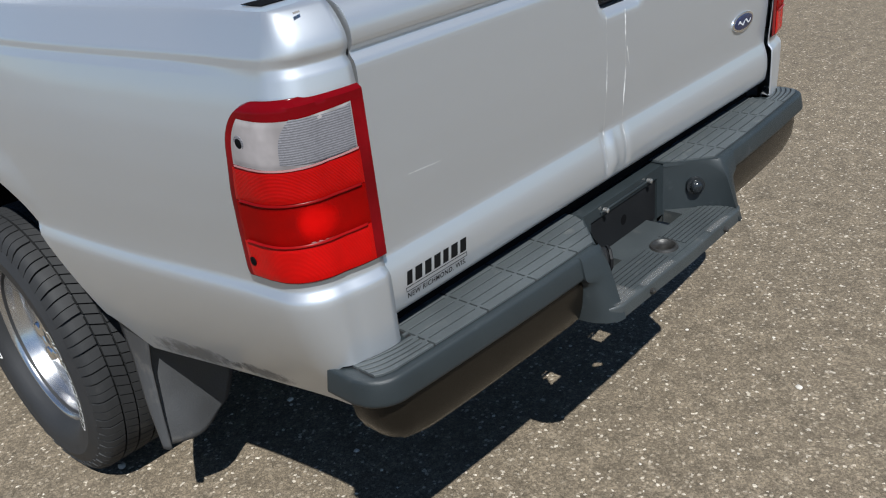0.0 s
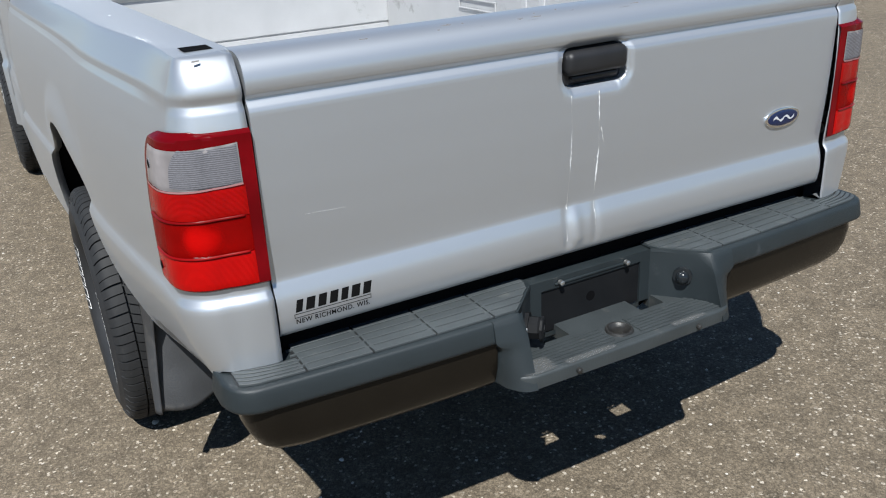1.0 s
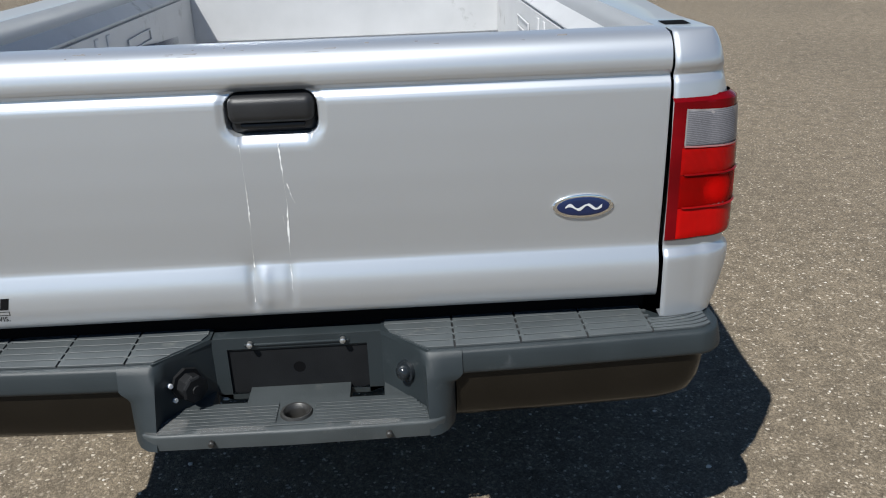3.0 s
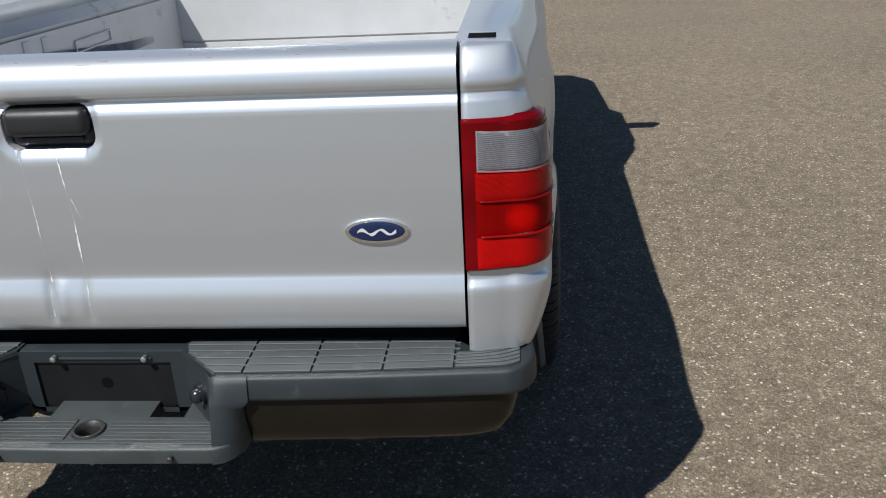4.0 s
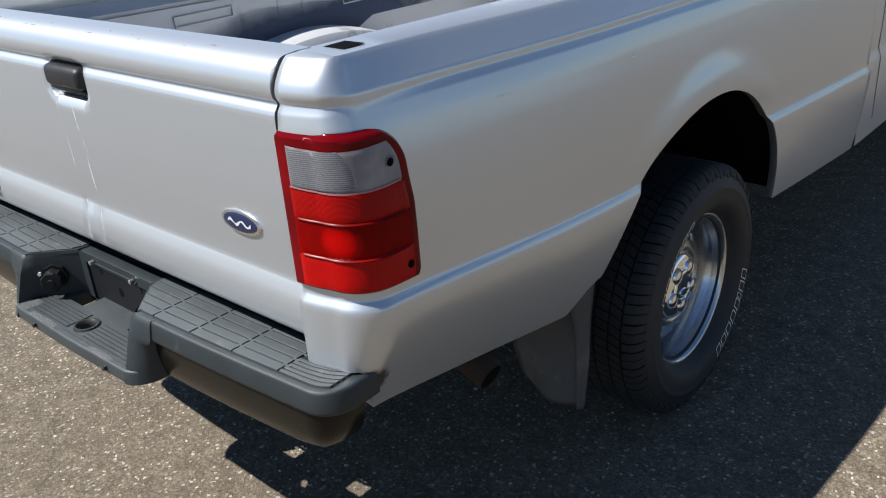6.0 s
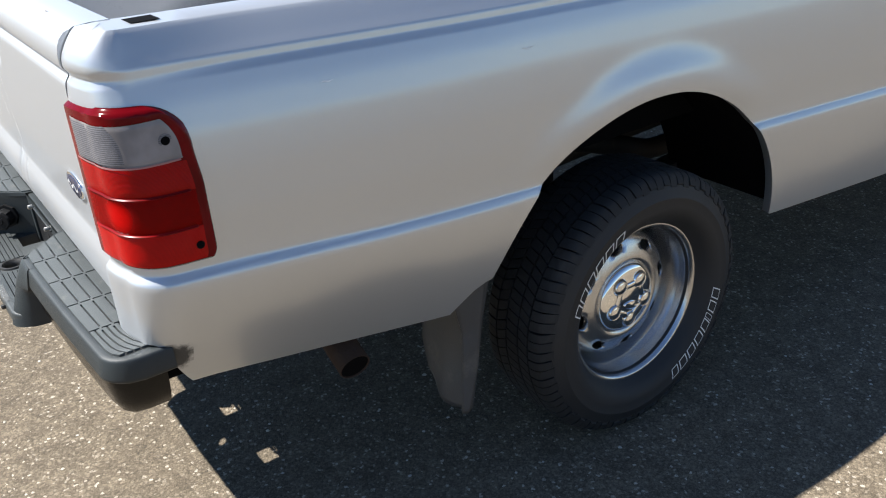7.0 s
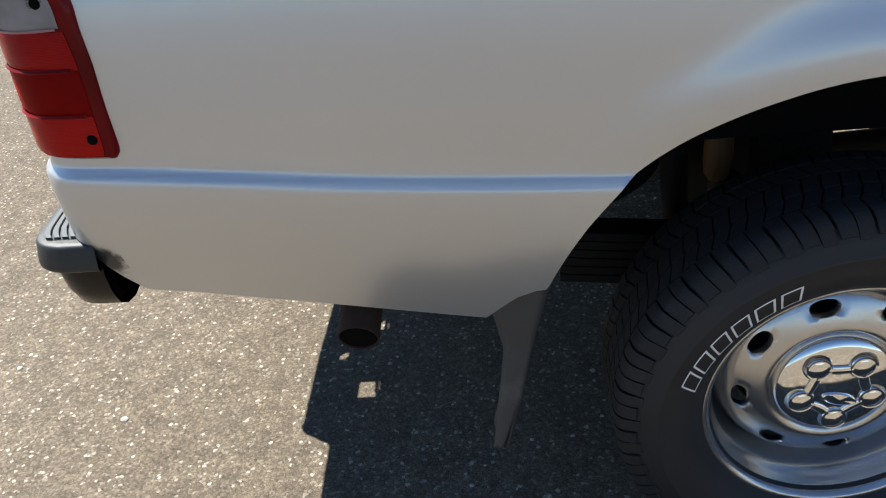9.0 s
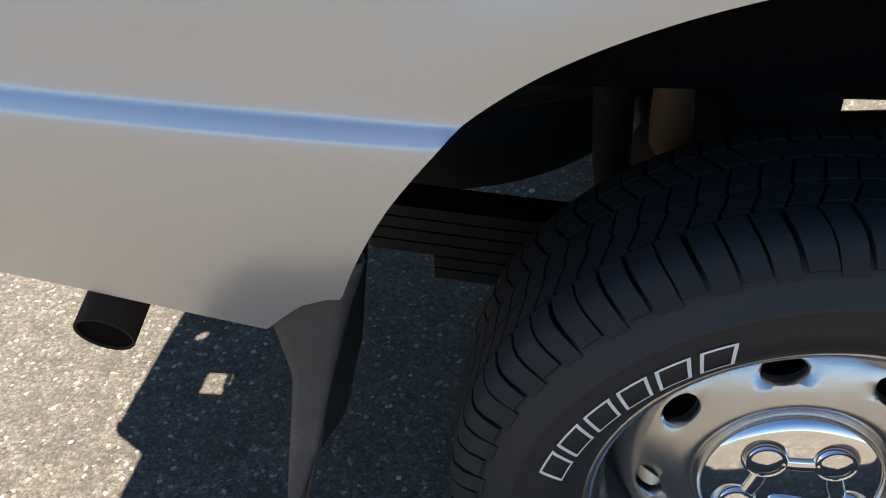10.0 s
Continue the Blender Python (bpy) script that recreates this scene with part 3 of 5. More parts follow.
# ---- tailgate ----
GATE_PROFILE = [(0.010, 0.708), (0.0005, 0.712), (-0.005, 0.72), (-0.0085, 0.745), (-0.0084, 0.760), (-0.0077, 0.771), (-0.0060, 0.782), (-0.0032, 0.792), (0.0012, 0.8040), (0.0030, 0.8095), (0.0042, 0.8122), (0.0042, 0.83),
                (0.0, 0.90), (-0.0025, 0.97), (-0.0035, 1.05), (-0.0035, 1.10), (-0.003, 1.107), (-0.001, 1.113), (0.0055, 1.122), (0.006, 1.126), (-0.001, 1.134), (-0.003, 1.142),
                (-0.003, 1.155), (0.0, 1.167), (0.005, 1.178), (0.014, 1.187), (0.029, 1.193), (0.055, 1.1955), (0.085, 1.1955), (0.092, 1.19), (0.094, 1.17), (0.094, 0.78)]
GATE_W = GATE_X - 0.0055
HANDLE = (-0.079, 0.079, 1.048, 1.126)


def gate_y(z):
    return curve_at([(z2, y2) for y2, z2 in GATE_PROFILE[1:28]], z)


def dent(x, z):
    """Creases where something slid down the lower lip."""
    a = 0.005 * math.exp(-((x + 0.066) / 0.010) ** 2) * smoothstep(0.83, 0.79, z) * smoothstep(0.715, 0.745, z)
    b = -0.0035 * math.exp(-((x + 0.043) / 0.012) ** 2) * smoothstep(0.82, 0.79, z) * smoothstep(0.72, 0.745, z)
    c = 0.003 * math.exp(-((x - 0.004) / 0.009) ** 2) * smoothstep(0.82, 0.79, z) * smoothstep(0.72, 0.745, z)
    wide = 0.003 * math.exp(-((x + 0.05) / 0.05) ** 2) * math.exp(-((z - 0.79) / 0.04) ** 2)
    return a + b + c + wide


def in_handle(x, z):
    """Signed distance to the handle's rounded opening."""
    cx, cz, hx, hz, r = 0.0, (HANDLE[2] + HANDLE[3]) / 2, 0.079, (HANDLE[3] - HANDLE[2]) / 2, 0.027
    dx, dz = abs(x - cx) - hx + r, abs(z - cz) - hz + r
    return math.hypot(max(dx, 0), max(dz, 0)) + min(max(dx, dz), 0) - r


def tailgate():
    xs = sorted(set([-GATE_W + 2 * GATE_W * k / 44 for k in range(45)] + [round(-0.11 + 0.002 * k, 4) for k in range(111)]))
    rows = []
    prof = []
    for (y0, z0), (y1, z1) in zip(GATE_PROFILE, GATE_PROFILE[1:]):
        n = max(1, round(abs(z1 - z0) / (0.0022 if 1.03 < z0 < 1.135 else 0.01))) if z0 < 1.19 and y1 < 0.09 else 1
        prof += [(y0 + (y1 - y0) * k / n, z0 + (z1 - z0) * k / n) for k in range(n)]
    prof.append(GATE_PROFILE[-1])
    for x in xs:
        row = []
        for y, z in prof:
            d = in_handle(x, z) if y < 0.02 else 1
            press = 0.0045 * smoothstep(0.016, 0.0, d) if d > 0 else (0.0045 + 0.044 * smoothstep(0.0, -0.008, d))
            row.append((x, y + dent(x, z) * (y < 0.03) + press, z))
        rows.append(row)
    vs, fs = grid(rows)
    n = len(prof)
    for k, flip in ((0, True), ((len(rows) - 1) * n, False)):
        loop = tuple(range(k, k + n))
        fs.append(loop[::-1] if flip else loop)
    bm = clean((vs, fs), 0.0001)
    bmesh.ops.recalc_face_normals(bm, faces=bm.faces)
    return part("tailgate", bm, PAINT, truck, "silver tailgate with scratches below the handle", angle=38)


gate = tailgate()


def gate_handle():
    bm = box(-0.072, 0.072, -0.012, 0.022, 1.074, 1.120, 0.014, 5)
    part("handle", bm, BLACK, gate, "black plastic lift handle", angle=60)
    back = box(-0.0745, 0.0745, 0.012, 0.04, 1.052, 1.1225, 0.012, 3)
    part("handle_bezel", back, BLACK, gate)
    lip = box(-0.055, 0.055, 0.002, 0.03, 1.062, 1.072, 0.004, 2)
    part("lever", lip, BLACK, gate)


gate_handle()


def ellipse_plate(cx, cz, a, b, y0, y1, n=48, dome=0.0):
    rows = [[(cx + a * k * math.cos(t), y, cz + b * k * math.sin(t)) for t in (2 * math.pi * i / n for i in range(n))]
            for k, y in ((1.0, y0), (1.0, y1 + 0.0012), (0.985, y1 + 0.0004), (0.95, y1), (0.6, y1 - dome * 0.7), (0.01, y1 - dome))]
    return grid(rows, wrap=True)


def oval_badge():
    cx, cz, y = 0.534, 0.897, gate_y(0.897)
    ring = part("badge", clean(ellipse_plate(cx, cz, 0.055, 0.0225, y + 0.001, y - 0.004)), CHROME, gate, "silver-rimmed blue oval badge")
    part("badge_face", clean(ellipse_plate(cx, cz, 0.0475, 0.0175, y, y - 0.0052, dome=0.0006)), BADGE_BLUE, gate)
    rows = []
    for k in range(25):
        f = k / 24
        x = cx - 0.033 + 0.066 * f
        zc = cz - 0.0005 + 0.0042 * math.sin(f * 13.0)
        h = 0.0012 + 0.0020 * abs(math.sin(f * 11.0))
        rows.append([(x, y - 0.0066, zc - h), (x, y - 0.0066, zc + h)])
    part("badge_mark", grid(rows), BADGE_SILVER, gate, "plain silver flourish")


oval_badge()


def decal():
    """Dealer decal: slanted bars for the name, a thin frame, and the town's lettering below."""
    y = -0.0105
    lots = []
    x = -0.648
    for w in (0.015, 0.019, 0.018, 0.018, 0.016, 0.019, 0.018):
        lots.append(([(x + 0.001, y, 0.7535), (x + w - 0.002, y, 0.7535), (x + w + 0.003, y, 0.7755), (x + 0.006, y, 0.7755)], [(0, 1, 2, 3)]))
        x += w + 0.0035
    for a, b, c, d in ((-0.65, -0.505, 0.7425, 0.7437), (-0.65, -0.505, 0.7492, 0.7504), (-0.65, -0.6488, 0.7437, 0.7492), (-0.5062, -0.505, 0.7437, 0.7492)):
        lots.append(([(a, y, c), (b, y, c), (b, y, d), (a, y, d)], [(0, 1, 2, 3)]))
    vs, fs = merged(*lots)
    part("decal", ([(x, gate_y(z) - 0.0006, z) for x, _, z in vs], fs), DECAL, gate, "black dealer decal with slanted bars", smooth=False)
    cu = bpy.data.curves.new("lettering", "FONT")
    cu.body, cu.size, cu.space_character = "NEW RICHMOND. WIS.", 0.0135, 1.12
    cu.offset = 0.00022
    tmp = new("lettering_source", cu)
    deps = bpy.context.evaluated_depsgraph_get()
    me = bpy.data.meshes.new_from_object(tmp.evaluated_get(deps))
    bpy.data.objects.remove(tmp)
    wide = max(v.co.x for v in me.vertices)
    me.transform(Matrix.Translation((-0.648, -0.0108, 0.7305)) @ Matrix.Rotation(radians(90), 4, "X") @ Matrix.Diagonal((0.14 / wide, 1, 1, 1)))
    for v in me.vertices:
        v.co.y = gate_y(v.co.z) - 0.0006
    me.materials.clear()
    me.materials.append(DECAL)
    ob = new("lettering", me)
    ob.parent = gate
    ob["label"] = "small black town lettering"


decal()


def scratches():
    rnd = random.Random(5)

    def line(points, width, seed):
        r = random.Random(seed)
        rows = []
        for (x0, z0), (x1, z1) in zip(points, points[1:]):
            n = max(2, int(abs(z1 - z0) / 0.006))
            for k in range(n):
                f = k / n
                x, z = x0 + (x1 - x0) * f + r.uniform(-1, 1) * 0.0007, z0 + (z1 - z0) * f
                w = width * (0.04 + 0.96 * max(0.0, math.sin(z * 47 + seed * 2) + 0.35) * r.random())
                y = gate_y(z) + dent(x, z) - 0.0007
                rows.append([(x - w, y, z), (x + w, y, z)])
        return grid(rows)

    for pts, w, seed in (([(-0.060, 1.038), (-0.057, 0.95), (-0.062, 0.80)], 0.0013, 1), ([(0.006, 1.038), (0.010, 0.93), (0.004, 0.82)], 0.0017, 2),
                         ([(0.014, 0.965), (0.026, 0.918)], 0.0012, 3), ([(0.004, 0.81), (0.005, 0.74)], 0.0008, 4), ([(-0.066, 0.79), (-0.066, 0.735)], 0.0018, 6),
                         ([(0.001, 0.905), (0.002, 0.88)], 0.0009, 7)):
        part("scratch", line(pts, w, seed), SCRATCH, gate, "pale scratch in the paint")
    rows = []
    for k in range(13):
        x, z = -0.607 + 0.072 * k / 12, 0.9235 - 0.0035 * k / 12
        w = 0.0002 * (0.2 + abs(math.sin(k * 1.7)))
        y = gate_y(z) - 0.0007
        rows.append([(x, y, z + w), (x, y, z - w)])
    part("scratch", grid(rows), SCRATCH, gate, "pale scratch in the paint")
    chips = []
    for k in range(26):
        x = rnd.gauss(-0.05, 0.22)
        z = rnd.uniform(1.1865, 1.1935)
        y = gate_y(z) - 0.0012
        w, h = rnd.uniform(0.002, 0.014), rnd.uniform(0.0008, 0.002)
        chips.append(([(x - w, y, z - h), (x + w * 0.7, y + 0.0002, z - h * 0.6), (x + w, y + 0.004, z + h), (x - w * 0.6, y + 0.004, z + h * 0.8)], [(0, 1, 2, 3)]))
    ob = part("paint_chips", merged(*chips), material("chipped_primer", (0.16, 0.15, 0.14), 0.8, 0, 0.3, 60), gate, "grey chips along the top edge", smooth=False)
    ob["kind"] = "stuff"


scratches()

# ---- bed interior ----
FLOOR = 0.80


def bed_inside():
    rows = []
    xs = [-0.655 + 1.31 * k / 130 for k in range(131)]
    for y in (0.095, 0.6, 1.2, 1.8, 2.27):
        rows.append([(x, y, FLOOR + rake(y) + 0.012 * smoothstep(-0.25, 0.25, math.sin(x * 52))) for x in xs])
    part("bed_floor", clean(grid(rows, flip=True)), BED_PAINT, truck, "ribbed worn grey bed floor")
    for sign in (-1, 1):
        lots = []
        rows = []
        for y in [0.066 + 0.04 * k for k in range(56)]:
            line = ((0.672, 1.1455), (0.668, 1.14), (0.647, 1.118), (0.640, 1.112), (0.640, 1.1085), (0.650, 1.1065), (0.650, 1.1005), (0.640, 1.0985), (0.64, 0.90), (0.655, FLOOR - 0.01))
            rows.append([(sign * x, y, z + drop(y, z)) for x, z in line])
        lots.append(grid(rows, flip=sign > 0))
        wall = part("bed_wall", clean(merged(*lots)), BED_PAINT, truck, "worn grey inner bed wall")
        for y0, y1, z0, z1 in ((0.66, 0.88, 1.043, 1.078), (1.355, 1.615, 1.022, 1.062)):
            r = drop((y0 + y1) / 2, z0)
            rim_lots = [box(sign * 0.636 - 0.003, sign * 0.636 + 0.003, a, b, c + r, d + r, 0.001, 1)
                          for a, b, c, d in ((y0, y1, z0, z0 + 0.005), (y0, y1, z1 - 0.005, z1), (y0, y0 + 0.005, z0 + 0.005, z1 - 0.005), (y1 - 0.005, y1, z0 + 0.005, z1 - 0.005))]
            part("embossed_frame", merged(*[pair_of(q) for q in rim_lots]), BED_PAINT, wall)
        for y0, y1 in ((1.06, 1.095), (1.165, 1.20)):
            r = drop((y0 + y1) / 2, 1.0)
            part("wall_rib", box(sign * 0.639 - 0.003, sign * 0.639 + 0.003, y0, y1, 0.88 + r, 1.10 + r, 0.0028, 3), BED_PAINT, wall)
        # wheelhouse hump
        rows = []
        for k in range(33):
            f = k / 32
            y = 0.74 + 0.86 * f
            h = 0.185 * math.sin(math.pi * min(1, max(0, f))) ** 0.45 if 0 < f < 1 else 0.0
            z = FLOOR + rake(y)
            w = 0.175 * (math.sin(math.pi * f) ** 0.3 if 0 < f < 1 else 0)
            rows.append([(sign * 0.65, y, z + h + 0.001), (sign * (0.65 - 0.55 * w), y, z + h), (sign * (0.65 - 0.85 * w), y, z + h * 0.95), (sign * (0.65 - 0.97 * w), y, z + h * 0.8), (sign * (0.65 - w), y, z + h * 0.5), (sign * (0.65 - w), y, z - 0.004)])
        part("wheel_house", clean(grid(rows, flip=sign > 0)), BED_PAINT, truck, "worn pale wheel hump inside the bed")
    # dark blue reflection in the left bed wall, painted as a fading sheet
    rows = []
    for k in range(25):
        y = 0.55 + 1.42 * k / 24
        high = curve_at([(0.55, 0.99), (0.95, 1.035), (1.2, 1.02), (1.4, 0.995), (1.7, 0.962), (1.97, 0.944)], y)
        low = curve_at([(0.55, 0.80), (1.2, 0.80), (1.5, 0.925), (1.97, 0.918)], y)
        rows.append([(-0.6352, y, low + (high - low) * j / 6) for j in range(7)])
    part("scuff_or_shade_mark", grid(rows), smear_material("dark_bed_reflection", (0.022, 0.04, 0.085), 5, -0.06, 0.95, 0.3), truck, "dark blue reflection painted low on the bed wall")
    rows = []
    r = drop(2.29, 1.2)
    for x in (-0.66, -0.3, 0, 0.3, 0.66):
        rows.append([(x, 2.27, FLOOR - 0.08 + r), (x, 2.27, 0.903 + r), (x, 2.279, 0.905 + r), (x, 2.279, 0.911 + r), (x, 2.27, 0.913 + r), (x, 2.27, 1.10 + r), (x, 2.255, 1.115 + r), (x, 2.25, 1.165 + r), (x, 2.26, 1.19 + r), (x, 2.30, 1.1955 + r), (x, 2.325, 1.19 + r), (x, 2.33, 1.15 + r), (x, 2.33, 0.55 + r)])
    part("bed_front_wall", clean(grid(rows, flip=True)), BED_PAINT, truck, "worn grey front wall of the bed")


bed_inside()

# ---- step bumper ----
bumper = empty("step_bumper", truck)
bumper["label"] = "dark grey plastic step bumper with ribbed treads"
BT = 0.668
B_END_X, B_ARC = 0.787, 0.05


def bumper_plan(s):
    """Rear edge of the right half of the bumper: 0 at the inner end of the arm."""
    x0, x1 = 0.243, B_END_X - B_ARC
    y0, y1 = -0.092, -0.070
    run = x1 - x0
    if s < run:
        f = s / run
        return x0 + s, y0 + (y1 - y0) * f ** 1.6, 0.035 * f, -1.0
    a = (s - run) / B_ARC
    if a < math.pi / 2:
        return x1 + B_ARC * math.sin(a), y1 + B_ARC * (1 - math.cos(a)), math.sin(a), -math.cos(a)
    return x1 + B_ARC + 0.002, y1 + B_ARC + (s - run - B_ARC * math.pi / 2), 1.0, 0.0


B_RUN = B_END_X - B_ARC - 0.243
B_LEN = B_RUN + B_ARC * math.pi / 2 + 0.056


def corner_line():
    """The body's lower corner seen from above, at the tread's height."""
    return sorted((round(x, 4), y) for x, y, z in (side_point(0.004 * k, BT) for k in range(46)))


CORNER_LINE = corner_line()


def inner_edge(x):
    """Front edge of the tread beside the tailgate and the body's corner."""
    if x < 0.688:
        return curve_at([(0.0, 0.035), (0.655, 0.045), (0.672, 0.028), (0.688, CORNER_LINE[1][1] - 0.005)], x)
    return min(0.04, curve_at(CORNER_LINE, x) - 0.005)


def bumper_arm(sign):
    f = (lambda p: p) if sign > 0 else mirrored
    stops = [B_RUN * k / 16 for k in range(16)] + [B_RUN + B_ARC * math.pi / 2 * k / 10 for k in range(11)] + [B_LEN]
    rows = []
    for s in stops:
        x, y, nx, ny = bumper_plan(s)
        row = [(min(x, 0.768) if s > B_RUN else x, min(max(inner_edge(x), y + 0.015), 0.075), BT - 0.03), (min(x, 0.768) if s > B_RUN else x, min(max(inner_edge(x), y + 0.015), 0.075), BT)]
        for o, z in ((-0.008, BT), (0.0, BT - 0.0006), (0.003, BT - 0.0026), (0.0045, BT - 0.006), (0.0062, BT - 0.014), (0.0105, BT - 0.036), (0.0102, BT - 0.041), (0.0075, BT - 0.0445), (-0.004, BT - 0.046), (-0.02, BT - 0.044)):
            row.append((x + nx * o, y + ny * o, z))
        rows.append(row)
    arm = clean(f(grid(rows, flip=True)), 0.0002)
    bmesh.ops.recalc_face_normals(arm, faces=arm.faces)
    part("arm_cover", arm, PLASTIC, bumper, "dark grey plastic bumper cover", angle=50)
    rows = []
    for s in [0.05 + (B_LEN - 0.05 - 0.012) * k / 30 for k in range(31)]:
        x, y, nx, ny = bumper_plan(s)
        tight = 1 + 0.9 * smoothstep(B_RUN - 0.06, B_RUN + B_ARC * 1.3, s)
        x -= 0.020 * smoothstep(B_RUN - 0.16, B_RUN + B_ARC, s)
        rows.append([(x + nx * (o * tight if z < BT - 0.08 else o), y + ny * (o * tight if z < BT - 0.08 else o), z) for o, z in ((-0.004, BT - 0.043), (0.0, BT - 0.07), (-0.003, BT - 0.105), (-0.010, BT - 0.133), (-0.022, BT - 0.149), (-0.038, BT - 0.155), (-0.05, BT - 0.15), (-0.05, BT - 0.06))])
    sk = clean(f(grid(rows, flip=True)), 0.0002)
    bmesh.ops.recalc_face_normals(sk, faces=sk.faces)
    part("skirt", sk, SKIRT, bumper, "dark glossy lower bumper skirt", angle=50)
    # tread pads: cells of long lands between narrow grooves, bridged at the joints
    cells = [0.165, 0.293, 0.413, 0.536, 0.658]
    top, groove, joint = BT + 0.0044, 0.0016, 0.0021

    def rear(x):
        if x <= B_END_X - B_ARC:
            return bumper_plan(max(0.0, x - 0.243))[1] + 0.009
        return -0.070 + B_ARC - math.sqrt(max(0.0, B_ARC ** 2 - (x - B_END_X + B_ARC) ** 2)) + 0.010

    def at(x, a):
        back = rear(x) if x > 0.243 else -0.083
        front = inner_edge(x) - 0.003
        if x > 0.659:
            front = curve_at([(0.66, -0.014), (0.70, -0.012), (0.735, -0.002), (0.772, 0.018)], x)
        return back + (front - back) * a

    # black sheet under the lands, painting the grooves' shade
    rows = []
    for x in [0.172 + (0.772 - 0.172) * k / 40 for k in range(41)]:
        back = max(rear(x) + 0.001, 0.014 - (x - 0.164) / 0.966 if x < 0.25 else -1)
        rows.append([(x, back, BT + 0.0006), (x, max(back, at(x, 1)), BT + 0.0006)])
    part("tread_base", f(grid(rows)), BLACK, bumper, smooth=False)
    for c0, c1 in list(zip(cells, cells[1:])) + [(0.658, 0.772)]:
        for k in range(5):
            rows = []
            n = 10 if c0 > 0.6 else 4
            for j in range(n + 1):
                x = c0 + joint + (c1 - c0 - 2 * joint) * j / n
                ya, yb = at(x, k / 5) + groove, at(x, (k + 1) / 5) - groove
                xa = xb = x
                if c0 < 0.2:
                    # the cell at the recess is cut off along the slanted wall
                    u = j / n
                    xa, xb = [q + (c1 - joint - q) * u for q in (max(0.165, 0.166 + (-0.004 - y) * 0.966) for y in (at(0.25, k / 5), at(0.25, (k + 1) / 5)))]
                    ya, yb = at(0.25, k / 5) + groove, at(0.25, (k + 1) / 5) - groove
                rows.append([(xa, ya, BT - 0.001), (xa, ya, top - 0.0006), (xa, ya + 0.0006, top), (xb, yb - 0.0006, top), (xb, yb, top - 0.0006), (xb, yb, BT - 0.001)])
            vs, fs = grid(rows)
            m = len(vs)
            fs += [(5, 4, 3, 2, 1, 0), tuple(range(m - 6, m))]
            bm = clean(f((vs, fs)), 0.00005)
            bmesh.ops.recalc_face_normals(bm, faces=bm.faces)
            part("tread_strip", bm, TREAD_PLASTIC, bumper, smooth=False)
    lots = []
    for c in cells[1:]:
        for k in range(1, 5):
            y = at(c, k / 5)
            lots.append(pair_of(box(c - 0.008, c + 0.008, y - 0.0022, y + 0.0022, BT - 0.001, top - 0.0003, 0.0004, 1)))
    part("tread_bridge", f(merged(*lots)), TREAD_PLASTIC, bumper, smooth=False)["kind"] = "stuff"


bumper_arm(1)
bumper_arm(-1)

STEP_Z, STEP_Y = 0.558, -0.146
BACK_X, BACK_Y = 0.158, -0.004


